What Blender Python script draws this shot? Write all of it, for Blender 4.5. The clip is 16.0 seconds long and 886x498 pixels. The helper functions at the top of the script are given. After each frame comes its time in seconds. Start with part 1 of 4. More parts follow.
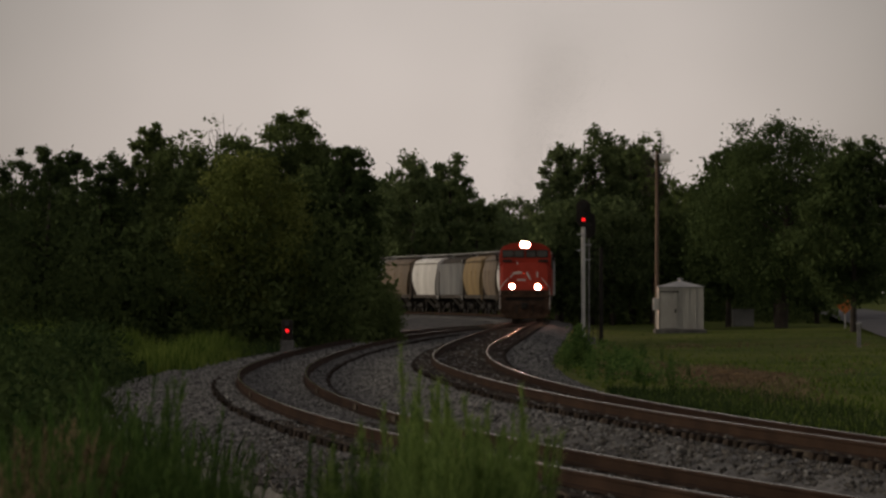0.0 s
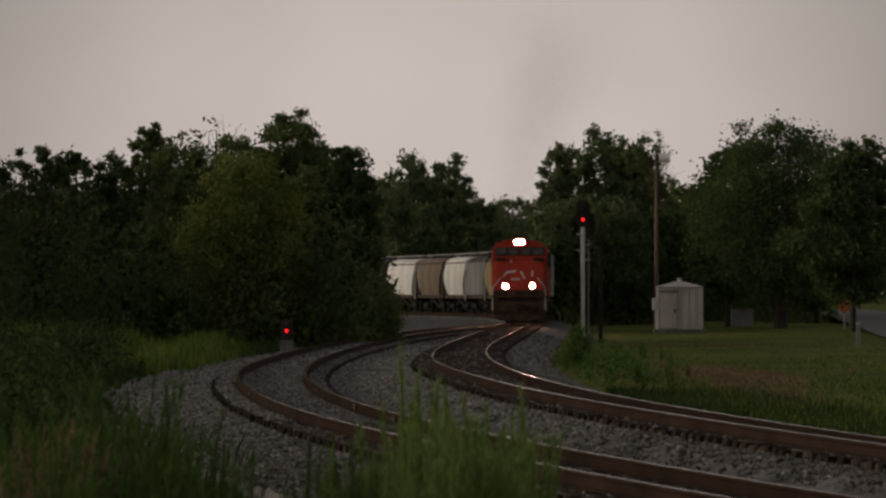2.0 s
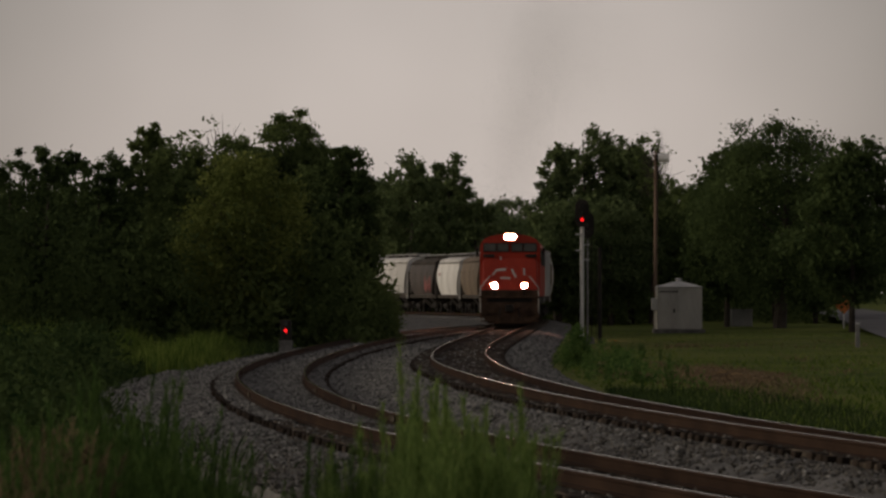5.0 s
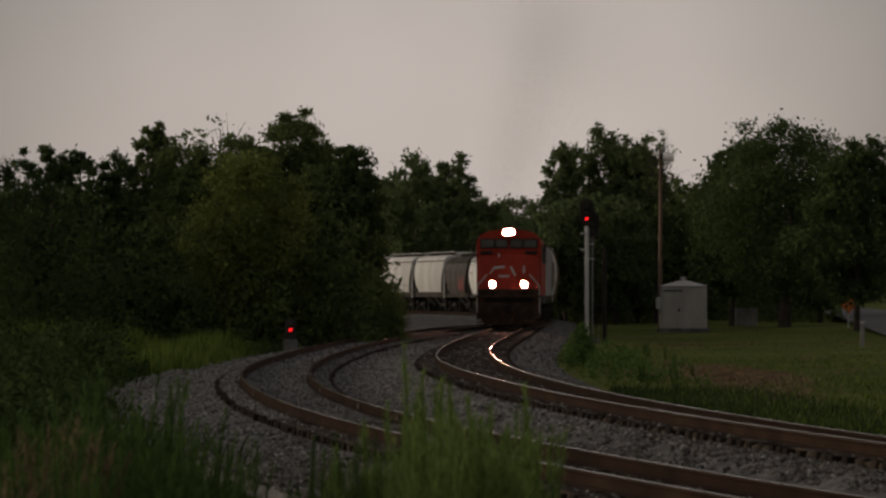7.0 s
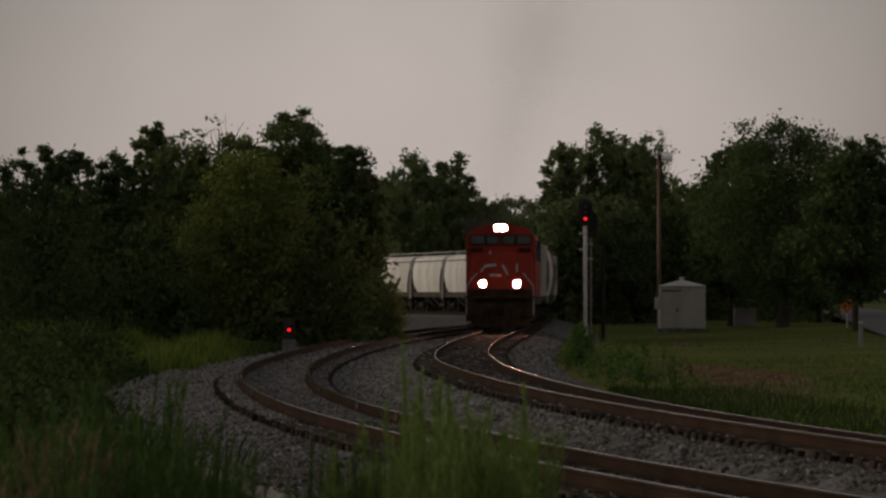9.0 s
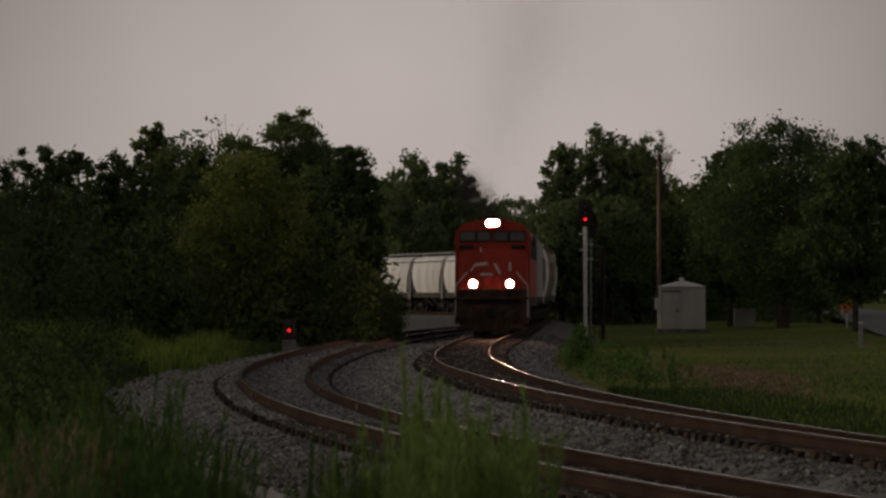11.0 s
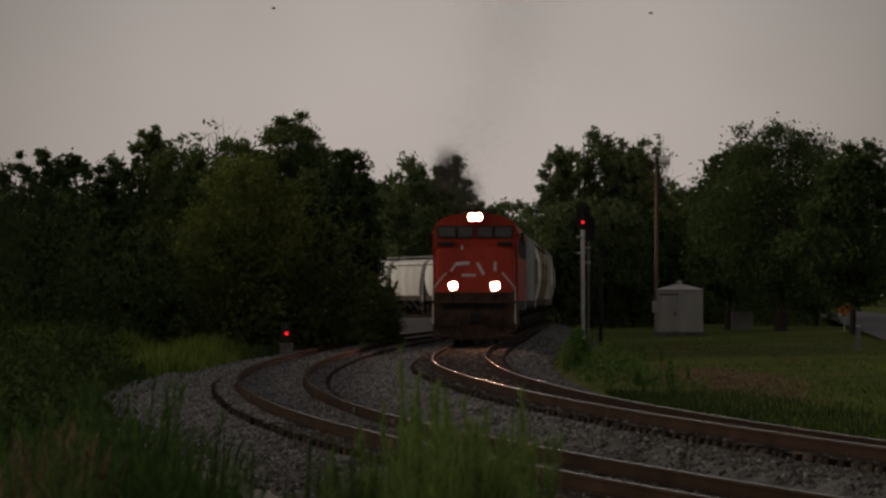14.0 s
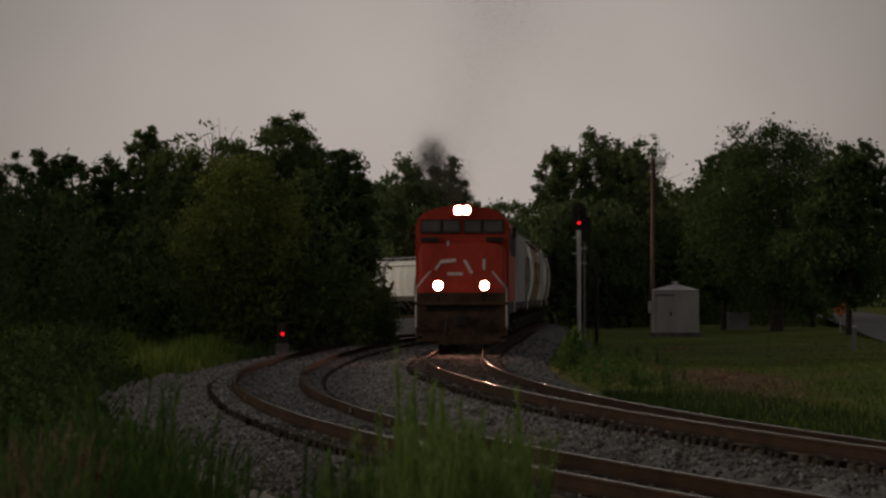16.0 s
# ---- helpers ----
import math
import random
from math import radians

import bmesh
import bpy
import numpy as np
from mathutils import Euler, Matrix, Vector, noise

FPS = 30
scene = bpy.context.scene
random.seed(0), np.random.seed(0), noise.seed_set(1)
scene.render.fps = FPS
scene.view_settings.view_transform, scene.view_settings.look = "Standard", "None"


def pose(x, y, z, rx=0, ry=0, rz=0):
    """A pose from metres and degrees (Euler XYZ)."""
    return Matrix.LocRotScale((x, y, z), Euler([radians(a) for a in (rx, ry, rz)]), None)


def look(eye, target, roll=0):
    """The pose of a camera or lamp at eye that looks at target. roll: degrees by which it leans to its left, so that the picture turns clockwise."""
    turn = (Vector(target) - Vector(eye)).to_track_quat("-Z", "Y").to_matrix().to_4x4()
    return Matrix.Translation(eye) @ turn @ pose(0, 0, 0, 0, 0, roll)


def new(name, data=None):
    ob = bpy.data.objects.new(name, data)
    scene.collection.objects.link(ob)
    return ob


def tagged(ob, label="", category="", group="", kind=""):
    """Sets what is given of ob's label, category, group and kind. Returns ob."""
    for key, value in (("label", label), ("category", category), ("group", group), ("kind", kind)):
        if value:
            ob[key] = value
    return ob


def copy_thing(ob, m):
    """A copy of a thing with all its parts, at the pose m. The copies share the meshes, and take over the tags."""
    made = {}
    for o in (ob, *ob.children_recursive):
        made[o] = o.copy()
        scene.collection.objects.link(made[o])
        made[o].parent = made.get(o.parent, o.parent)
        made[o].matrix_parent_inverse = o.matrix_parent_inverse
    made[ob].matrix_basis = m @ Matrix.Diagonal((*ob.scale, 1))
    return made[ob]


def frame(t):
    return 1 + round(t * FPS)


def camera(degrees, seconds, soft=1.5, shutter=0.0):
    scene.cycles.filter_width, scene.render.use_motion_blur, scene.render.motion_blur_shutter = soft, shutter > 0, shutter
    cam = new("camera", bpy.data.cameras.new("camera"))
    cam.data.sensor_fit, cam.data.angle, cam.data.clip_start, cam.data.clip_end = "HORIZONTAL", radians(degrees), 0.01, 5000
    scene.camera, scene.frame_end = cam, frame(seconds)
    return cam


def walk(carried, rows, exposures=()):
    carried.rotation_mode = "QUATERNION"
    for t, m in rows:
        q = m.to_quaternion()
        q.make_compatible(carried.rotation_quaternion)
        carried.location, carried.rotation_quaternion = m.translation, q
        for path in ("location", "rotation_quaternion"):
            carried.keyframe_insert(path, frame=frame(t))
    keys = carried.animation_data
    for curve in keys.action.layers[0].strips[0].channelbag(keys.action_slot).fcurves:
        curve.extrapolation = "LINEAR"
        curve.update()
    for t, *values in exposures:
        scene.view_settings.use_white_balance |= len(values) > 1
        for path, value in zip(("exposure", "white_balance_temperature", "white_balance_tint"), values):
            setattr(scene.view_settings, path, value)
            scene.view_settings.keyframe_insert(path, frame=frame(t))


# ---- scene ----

# Camera on a tripod beside the line, long lens, eye about 1.75 m above the rails
EYE_Z = 1.75
cam = camera(11.193, 16.0, soft=2.6)
# the long lens is focused on the train: the weeds close by are out of focus
cam.data.dof.use_dof, cam.data.dof.focus_distance, cam.data.dof.aperture_fstop = True, 210.0, 10.0
# small sways of the head: seconds, sideways and upward drift in eighths of a milliradian
SWAY = [(0, 0, 0), (0.5, -1, 0), (1, -1.3, 0), (1.5, -1.5, 0), (2, -1, 0), (2.5, -0.3, 0), (3, -0.5, 0),
        (3.5, -1.5, 0), (4, -2.6, 0), (4.5, -2.5, 0), (5.5, -2.2, 0), (6.3, -2, 0), (6.5, -1.8, 0), (6.8, 4, -1),
        (7, 6, -1.5), (7.5, 5.6, -1.5), (8, 5.4, -1.5), (8.5, 4.2, -1.5), (9, 3.4, -1.5), (10, 3.4, -1),
        (11.5, 3, 0.2), (12, 2, 1.7), (12.5, 0.2, 2), (13, -1.6, 4.6), (13.5, 2, 4.9), (14, -1, 4.8),
        (14.5, 0, 4.6), (15, -3, 2.3), (15.5, -4.2, 2.6), (16, -8, 5.8)]
PITCH = 90 + math.degrees(math.atan(75 / 8000))
walk(cam, [(t, pose(0, 0, EYE_Z, PITCH + math.degrees(v / 8000), 0, math.degrees(h / 8000))) for t, h, v in SWAY],
     exposures=[(0, 0.0), (2.5, -0.05), (7, -0.18), (9, -0.27), (12.5, -0.35), (16, -0.44)])

# ---- light: an overcast dusk sky, with the last low light coming from beside the line ----
world = bpy.data.worlds.new("dusk_sky")
scene.world = world
world.use_nodes = True
wn, wl = world.node_tree.nodes, world.node_tree.links
wn.clear()
SUN_EL, SUN_AZ = 11.0, 262.0
sky = wn.new("ShaderNodeTexSky")
sky.sky_type, sky.sun_disc = "NISHITA", False
sky.sun_elevation, sky.sun_rotation = radians(SUN_EL), radians(SUN_AZ)
bg_sky = wn.new("ShaderNodeBackground")
bg_sky.inputs["Strength"].default_value = 0.012
wl.new(sky.outputs["Color"], bg_sky.inputs["Color"])
coord = wn.new("ShaderNodeTexCoord")
cloud = wn.new("ShaderNodeTexNoise")
cloud.inputs["Scale"].default_value, cloud.inputs["Detail"].default_value = 9.0, 3.0
ramp = wn.new("ShaderNodeValToRGB")
ramp.color_ramp.elements[0].position, ramp.color_ramp.elements[0].color = 0.3, (0.43, 0.376, 0.352, 1)
ramp.color_ramp.elements[1].position, ramp.color_ramp.elements[1].color = 0.7, (0.56, 0.489, 0.46, 1)
bg_cloud = wn.new("ShaderNodeBackground")
bg_cloud.inputs["Strength"].default_value = 1.0
both = wn.new("ShaderNodeAddShader")
wout = wn.new("ShaderNodeOutputWorld")
wl.new(coord.outputs["Generated"], cloud.inputs["Vector"])
wl.new(cloud.outputs["Fac"], ramp.inputs["Fac"])
# the cloud deck is brightest low down and dims smoothly to the zenith
split = wn.new("ShaderNodeSeparateXYZ")
fade = wn.new("ShaderNodeMapRange")
fade.interpolation_type = "SMOOTHSTEP"
fade.inputs["From Min"].default_value, fade.inputs["From Max"].default_value = 0.03, 0.55
fade.inputs["To Min"].default_value, fade.inputs["To Max"].default_value = 1.0, 0.62
dim = wn.new("ShaderNodeVectorMath")
dim.operation = "SCALE"
wl.new(coord.outputs["Generated"], split.inputs[0])
wl.new(split.outputs["Z"], fade.inputs["Value"])
wl.new(ramp.outputs["Color"], dim.inputs[0])
wl.new(fade.outputs["Result"], dim.inputs["Scale"])
# thinner cloud straight ahead, where the sky is a little paler
ahead = wn.new("ShaderNodeVectorMath")
ahead.operation = "DOT_PRODUCT"
ahead.inputs[1].default_value = Vector((0.0, 1.0, 0.03)).normalized()
pale = wn.new("ShaderNodeMapRange")
pale.interpolation_type = "SMOOTHSTEP"
pale.inputs["From Min"].default_value, pale.inputs["From Max"].default_value = 0.9922, 1.0
pale.inputs["To Min"].default_value, pale.inputs["To Max"].default_value = 0.56, 1.1
thin = wn.new("ShaderNodeVectorMath")
thin.operation = "SCALE"
wl.new(coord.outputs["Generated"], ahead.inputs[0])
wl.new(ahead.outputs["Value"], pale.inputs["Value"])
wl.new(dim.outputs[0], thin.inputs[0])
wl.new(pale.outputs["Result"], thin.inputs["Scale"])
wl.new(thin.outputs[0], bg_cloud.inputs["Color"])
wl.new(bg_sky.outputs[0], both.inputs[0])
wl.new(bg_cloud.outputs[0], both.inputs[1])
wl.new(both.outputs[0], wout.inputs["Surface"])
sun = new("sun", bpy.data.lights.new("sun", "SUN"))
sun.data.energy, sun.data.angle, sun.data.color = 1.25, radians(25), (1.0, 0.86, 0.68)
sun_dir = Vector((math.sin(radians(SUN_AZ)) * math.cos(radians(SUN_EL)),
                  math.cos(radians(SUN_AZ)) * math.cos(radians(SUN_EL)), math.sin(radians(SUN_EL))))
sun.matrix_world = look(sun_dir * 300, (0, 0, 0))


# ---- materials ----
def mat(name, low, high, rough=0.8, metal=0.0, scale=2.0, fine=30.0, bump=0.3, dist=0.01, island=0.0,
        spec=0.5, glow=None, power=0.0, streak=1.0, per_object=0.0, sheer=0.0):
    """Two-scale mottled surface between two colours, with fine relief."""
    m = bpy.data.materials.new(name)
    m.use_nodes = True
    n, l = m.node_tree.nodes, m.node_tree.links
    b = n["Principled BSDF"]
    b.inputs["Roughness"].default_value, b.inputs["Metallic"].default_value = rough, metal
    b.inputs["Specular IOR Level"].default_value = spec
    tc, mp = n.new("ShaderNodeTexCoord"), n.new("ShaderNodeMapping")
    mp.inputs["Scale"].default_value = (1, 1, streak)
    l.new(tc.outputs["Object"], mp.inputs["Vector"])
    big, small = n.new("ShaderNodeTexNoise"), n.new("ShaderNodeTexNoise")
    big.inputs["Scale"].default_value, big.inputs["Detail"].default_value = scale, 4
    small.inputs["Scale"].default_value, small.inputs["Detail"].default_value = fine, 3
    l.new(mp.outputs[0], big.inputs["Vector"]), l.new(mp.outputs[0], small.inputs["Vector"])
    add = n.new("ShaderNodeMath")
    add.operation = "MULTIPLY_ADD"
    add.inputs[1].default_value = 0.45
    l.new(small.outputs["Fac"], add.inputs[0]), l.new(big.outputs["Fac"], add.inputs[2])
    last = add.outputs[0]
    if island or per_object:
        src_node = n.new("ShaderNodeNewGeometry") if island else n.new("ShaderNodeObjectInfo")
        ma = n.new("ShaderNodeMath")
        ma.operation = "MULTIPLY_ADD"
        ma.inputs[1].default_value = island or per_object
        l.new(src_node.outputs["Random Per Island" if island else "Random"], ma.inputs[0])
        l.new(last, ma.inputs[2])
        sub = n.new("ShaderNodeMath")
        sub.operation = "SUBTRACT"
        sub.inputs[1].default_value = (island or per_object) / 2
        l.new(ma.outputs[0], sub.inputs[0])
        last = sub.outputs[0]
    cr = n.new("ShaderNodeValToRGB")
    cr.color_ramp.elements[0].position, cr.color_ramp.elements[0].color = 0.5, (*low, 1)
    cr.color_ramp.elements[1].position, cr.color_ramp.elements[1].color = 0.95, (*high, 1)
    l.new(last, cr.inputs["Fac"]), l.new(cr.outputs["Color"], b.inputs["Base Color"])
    if bump:
        bp = n.new("ShaderNodeBump")
        bp.inputs["Strength"].default_value, bp.inputs["Distance"].default_value = bump, dist
        l.new(small.outputs["Fac"], bp.inputs["Height"]), l.new(bp.outputs[0], b.inputs["Normal"])
    if glow:
        b.inputs["Emission Color"].default_value, b.inputs["Emission Strength"].default_value = (*glow, 1), power
    if sheer:
        tr, mix = n.new("ShaderNodeBsdfTranslucent"), n.new("ShaderNodeMixShader")
        mix.inputs[0].default_value = sheer
        l.new(cr.outputs["Color"], tr.inputs["Color"])
        l.new(b.outputs[0], mix.inputs[1]), l.new(tr.outputs[0], mix.inputs[2])
        l.new(mix.outputs[0], n["Material Output"].inputs["Surface"])
    return m


M_GRASS = mat("grass_ground", (0.048, 0.076, 0.017), (0.14, 0.155, 0.042), 0.95, scale=0.12, fine=3.0, bump=0.6, dist=0.05, spec=0.02)
M_BALLAST = mat("ballast", (0.055, 0.054, 0.053), (0.205, 0.20, 0.193), 0.95, scale=1.2, fine=14, bump=1.0, dist=0.04, spec=0.05)
M_STONE = mat("ballast_stone", (0.055, 0.055, 0.054), (0.27, 0.267, 0.257), 0.9, scale=2, fine=20, bump=0.3, island=0.75, spec=0.1)
M_STONE_D = mat("dirty_ballast_stone", (0.034, 0.032, 0.029), (0.15, 0.14, 0.125), 0.9, scale=2, fine=20, bump=0.3, island=0.7, spec=0.08)
M_TIE = mat("creosoted_wood", (0.012, 0.009, 0.007), (0.045, 0.034, 0.026), 0.9, scale=1.5, fine=25, bump=0.6, per_object=0.3, spec=0.08)
M_RUST = mat("rusty_rail_side", (0.02, 0.0118, 0.0082), (0.05, 0.0295, 0.0195), 0.9, scale=0.8, fine=20, bump=0.3, spec=0.08)
M_POLISH = mat("polished_rail_head", (0.18, 0.145, 0.11), (0.34, 0.28, 0.22), 0.1, 0.9, scale=1.0, fine=12, bump=0.04, dist=0.002)
M_DULL = mat("dull_rail_head", (0.12, 0.09, 0.062), (0.24, 0.185, 0.13), 0.1, 0.85, scale=1.0, fine=12, bump=0.08, dist=0.002)
M_BARK = mat("bark", (0.018, 0.014, 0.011), (0.06, 0.048, 0.037), 0.95, scale=1.5, fine=12, bump=0.8, dist=0.03)
M_LEAF = mat("dark_leaves", (0.07, 0.10, 0.036), (0.15, 0.195, 0.068), 0.8, scale=0.22, fine=1.2, bump=0, island=0.25, spec=0.04, sheer=0.45)
M_LEAF_Y = mat("yellow_green_leaves", (0.105, 0.135, 0.034), (0.27, 0.305, 0.085), 0.8, scale=0.22, fine=1.2, bump=0, island=0.28, spec=0.1, sheer=0.35)
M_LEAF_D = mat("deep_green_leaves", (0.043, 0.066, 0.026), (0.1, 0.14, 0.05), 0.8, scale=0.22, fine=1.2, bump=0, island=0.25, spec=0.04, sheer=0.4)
M_LEAF_F = mat("far_leaves", (0.066, 0.096, 0.042), (0.15, 0.192, 0.08), 0.9, scale=0.3, fine=2, bump=0, island=0.3, spec=0.05, sheer=0.35)
M_WEED = mat("weed_leaves", (0.042, 0.09, 0.022), (0.13, 0.205, 0.055), 0.8, scale=0.6, fine=5, bump=0, island=0.5, spec=0.15, sheer=0.5)
M_BLADE = mat("grass_blades", (0.05, 0.09, 0.014), (0.16, 0.21, 0.04), 0.85, scale=0.15, fine=3, bump=0, island=0.5, spec=0.03, sheer=0.35)
# green darkened to carry the shade that lies on the bank
M_BANK = mat("shade_toned_bank_grass", (0.018, 0.036, 0.013), (0.064, 0.094, 0.032), 0.85, scale=0.3, fine=3, bump=0, island=0.4, spec=0.03, sheer=0.3)
M_TALL = mat("bright_tall_grass", (0.055, 0.098, 0.018), (0.175, 0.225, 0.05), 0.85, scale=0.15, fine=3, bump=0, island=0.5, spec=0.03, sheer=0.4)
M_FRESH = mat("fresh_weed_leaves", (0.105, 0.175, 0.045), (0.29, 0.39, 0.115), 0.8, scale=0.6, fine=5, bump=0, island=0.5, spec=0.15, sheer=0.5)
M_STRAW = mat("dry_grass", (0.11, 0.085, 0.05), (0.24, 0.185, 0.11), 0.9, scale=0.4, fine=4, bump=0, island=0.5, spec=0.1)
M_RED = mat("red_engine_paint", (0.25, 0.022, 0.011), (0.38, 0.038, 0.018), 0.6, scale=0.7, fine=9, bump=0.05, streak=0.4, spec=0.25)
M_BLACK = mat("black_grimy_paint", (0.009, 0.008, 0.007), (0.036, 0.03, 0.025), 0.75, scale=1.0, fine=12, bump=0.2, spec=0.25)
# headlight glare over the black engine front, put into the colour as brown
M_GLARE = mat("black_paint_with_glare", (0.03, 0.019, 0.013), (0.105, 0.062, 0.04), 0.85, scale=1.3, fine=10, bump=0.3, spec=0.2)
M_WHITE = mat("white_paint", (0.36, 0.33, 0.31), (0.52, 0.49, 0.46), 0.5, scale=0.8, fine=9, bump=0.05)
M_GLASS = mat("dark_cab_glass", (0.03, 0.03, 0.028), (0.06, 0.058, 0.052), 0.1, scale=0.5, fine=2, bump=0)
M_STEEL = mat("galvanised_steel", (0.34, 0.34, 0.34), (0.58, 0.58, 0.57), 0.5, 0.5, scale=1.0, fine=10, bump=0.08)
M_SILVER = mat("silver_mast_paint", (0.42, 0.41, 0.40), (0.62, 0.61, 0.59), 0.45, 0.1, scale=1.0, fine=10, bump=0.08)
M_DIM = mat("dull_grey_steel", (0.14, 0.14, 0.135), (0.26, 0.255, 0.25), 0.6, 0.3, scale=1.0, fine=10, bump=0.08)
M_FOUL = mat("oily_fouled_ballast", (0.035, 0.028, 0.022), (0.115, 0.095, 0.075), 0.95, scale=0.9, fine=11, bump=1.0, dist=0.04, spec=0.05)
M_EARTH = mat("bare_earth", (0.06, 0.042, 0.022), (0.19, 0.125, 0.065), 0.95, scale=0.5, fine=4, bump=0.8, dist=0.06, spec=0.03)
M_SHED = mat("grey_shed_sheet", (0.30, 0.29, 0.265), (0.43, 0.42, 0.385), 0.6, 0.1, scale=0.8, fine=8, bump=0.1, streak=0.3)
M_WOOD = mat("weathered_pole_wood", (0.10, 0.065, 0.045), (0.22, 0.15, 0.11), 0.9, scale=1.5, fine=14, bump=0.5, streak=0.1)
M_ROAD = mat("asphalt", (0.10, 0.10, 0.105), (0.16, 0.16, 0.165), 0.9, scale=0.4, fine=12, bump=0.3, spec=0.15)
M_LAMP = mat("headlight_lens", (0.9, 0.85, 0.75), (1, 0.95, 0.85), 0.2, bump=0, glow=(1.0, 0.46, 0.30), power=850)
M_SIGRED = mat("lit_red_lens", (0.5, 0.01, 0.02), (0.6, 0.02, 0.03), 0.2, bump=0, glow=(1.0, 0.012, 0.016), power=1.5)
M_ENAMEL = mat("white_enamel", (0.70, 0.69, 0.68), (0.85, 0.84, 0.83), 0.4, scale=2, fine=9, bump=0)
M_LENS = mat("unlit_lens", (0.02, 0.02, 0.02), (0.04, 0.04, 0.04), 0.15, bump=0)
M_SMOKE = mat("exhaust_soot", (0.07, 0.066, 0.063), (0.14, 0.134, 0.128), 1.0, scale=0.3, fine=2, bump=0, spec=0)
M_BIRD = mat("dark_feathers", (0.02, 0.02, 0.02), (0.05, 0.045, 0.04), 0.8, scale=6, fine=30, bump=0.1)
M_ORANGE = mat("orange_sign", (0.30, 0.085, 0.012), (0.42, 0.13, 0.018), 0.6, scale=2, fine=9, bump=0)
M_CAR = {
    "white": mat("white_hopper_paint", (0.50, 0.485, 0.465), (0.80, 0.785, 0.76), 0.6, scale=0.5, fine=4, bump=0.05, streak=0.12, per_object=0.3),
    "brown": mat("brown_hopper_paint", (0.09, 0.065, 0.042), (0.21, 0.155, 0.105), 0.65, scale=0.5, fine=4, bump=0.05, streak=0.15),
    "grey": mat("grey_hopper_paint", (0.28, 0.28, 0.275), (0.48, 0.475, 0.46), 0.6, scale=0.5, fine=4, bump=0.05, streak=0.15),
    "ochre": mat("ochre_hopper_paint", (0.15, 0.10, 0.04), (0.29, 0.20, 0.085), 0.65, scale=0.5, fine=4, bump=0.05, streak=0.15),
    "dark": mat("dark_hopper_paint", (0.035, 0.028, 0.025), (0.09, 0.07, 0.06), 0.6, scale=0.5, fine=4, bump=0.05, streak=0.15),
}
M_ROOF = mat("dark_trim_and_shadow", (0.026, 0.022, 0.019), (0.08, 0.068, 0.058), 0.85, scale=0.8, fine=6, bump=0.1, spec=0.2)
M_TAG = mat("faded_red_lettering", (0.2, 0.05, 0.045), (0.34, 0.13, 0.12), 0.7, scale=3, fine=9, bump=0)


# ---- mesh helpers ----
def part(name, bm, material, parent=None, label=""):
    """Links a bmesh (or a ready mesh) as one mesh object under a thing or a part."""
    if isinstance(bm, bmesh.types.BMesh):
        me = bpy.data.meshes.new(name)
        bm.to_mesh(me)
        bm.free()
    else:
        me = bm
    me.materials.append(material)
    ob = new(name, me)
    if parent:
        ob.parent = parent
    return tagged(ob, label)


def thing(name, label, category, m=None, group="", kind=""):
    ob = new(name)
    if m is not None:
        ob.matrix_basis = m
    return tagged(ob, label, category, group, kind)


def box(x0, x1, y0, y1, z0, z1, bevel=0.0, bm=None):
    b = bmesh.new()
    bmesh.ops.create_cube(b, size=1.0)
    for v in b.verts:
        v.co = Vector(((x0, x1)[v.co.x > 0], (y0, y1)[v.co.y > 0], (z0, z1)[v.co.z > 0]))
    if bevel:
        bmesh.ops.bevel(b, geom=b.edges[:], offset=bevel, segments=2, affect="EDGES", profile=0.6)
    return merge(bm, b)


def merge(bm, b):
    if bm is None:
        return b
    me = bpy.data.meshes.new("tmp")
    b.to_mesh(me)
    b.free()
    bm.from_mesh(me)
    bpy.data.meshes.remove(me)
    return bm


def tube(p, q, r0, r1=None, seg=10, bm=None, caps=True):
    """A round bar from p to q."""
    p, q = Vector(p), Vector(q)
    b = bmesh.new()
    bmesh.ops.create_cone(b, cap_ends=caps, segments=seg, radius1=r0, radius2=r0 if r1 is None else r1, depth=(q - p).length)
    turn = (q - p).to_track_quat("Z", "Y").to_matrix().to_4x4()
    b.transform(Matrix.Translation((p + q) / 2) @ turn)
    return merge(bm, b)


def prism(profile, y0, y1, bm=None, bevel=0.0):
    """A closed x-z outline drawn out along y."""
    b = bmesh.new()
    a = [b.verts.new((x, y0, z)) for x, z in profile]
    c = [b.verts.new((x, y1, z)) for x, z in profile]
    b.faces.new(a), b.faces.new(c[::-1])
    for i in range(len(a)):
        j = (i + 1) % len(a)
        b.faces.new((a[j], a[i], c[i], c[j]))
    bmesh.ops.recalc_face_normals(b, faces=b.faces[:])
    if bevel:
        bmesh.ops.bevel(b, geom=b.edges[:], offset=bevel, segments=2, affect="EDGES")
    return merge(bm, b)


def mesh_np(name, verts, faces):
    me = bpy.data.meshes.new(name)
    me.from_pydata(verts.tolist(), [], faces.tolist())
    return me


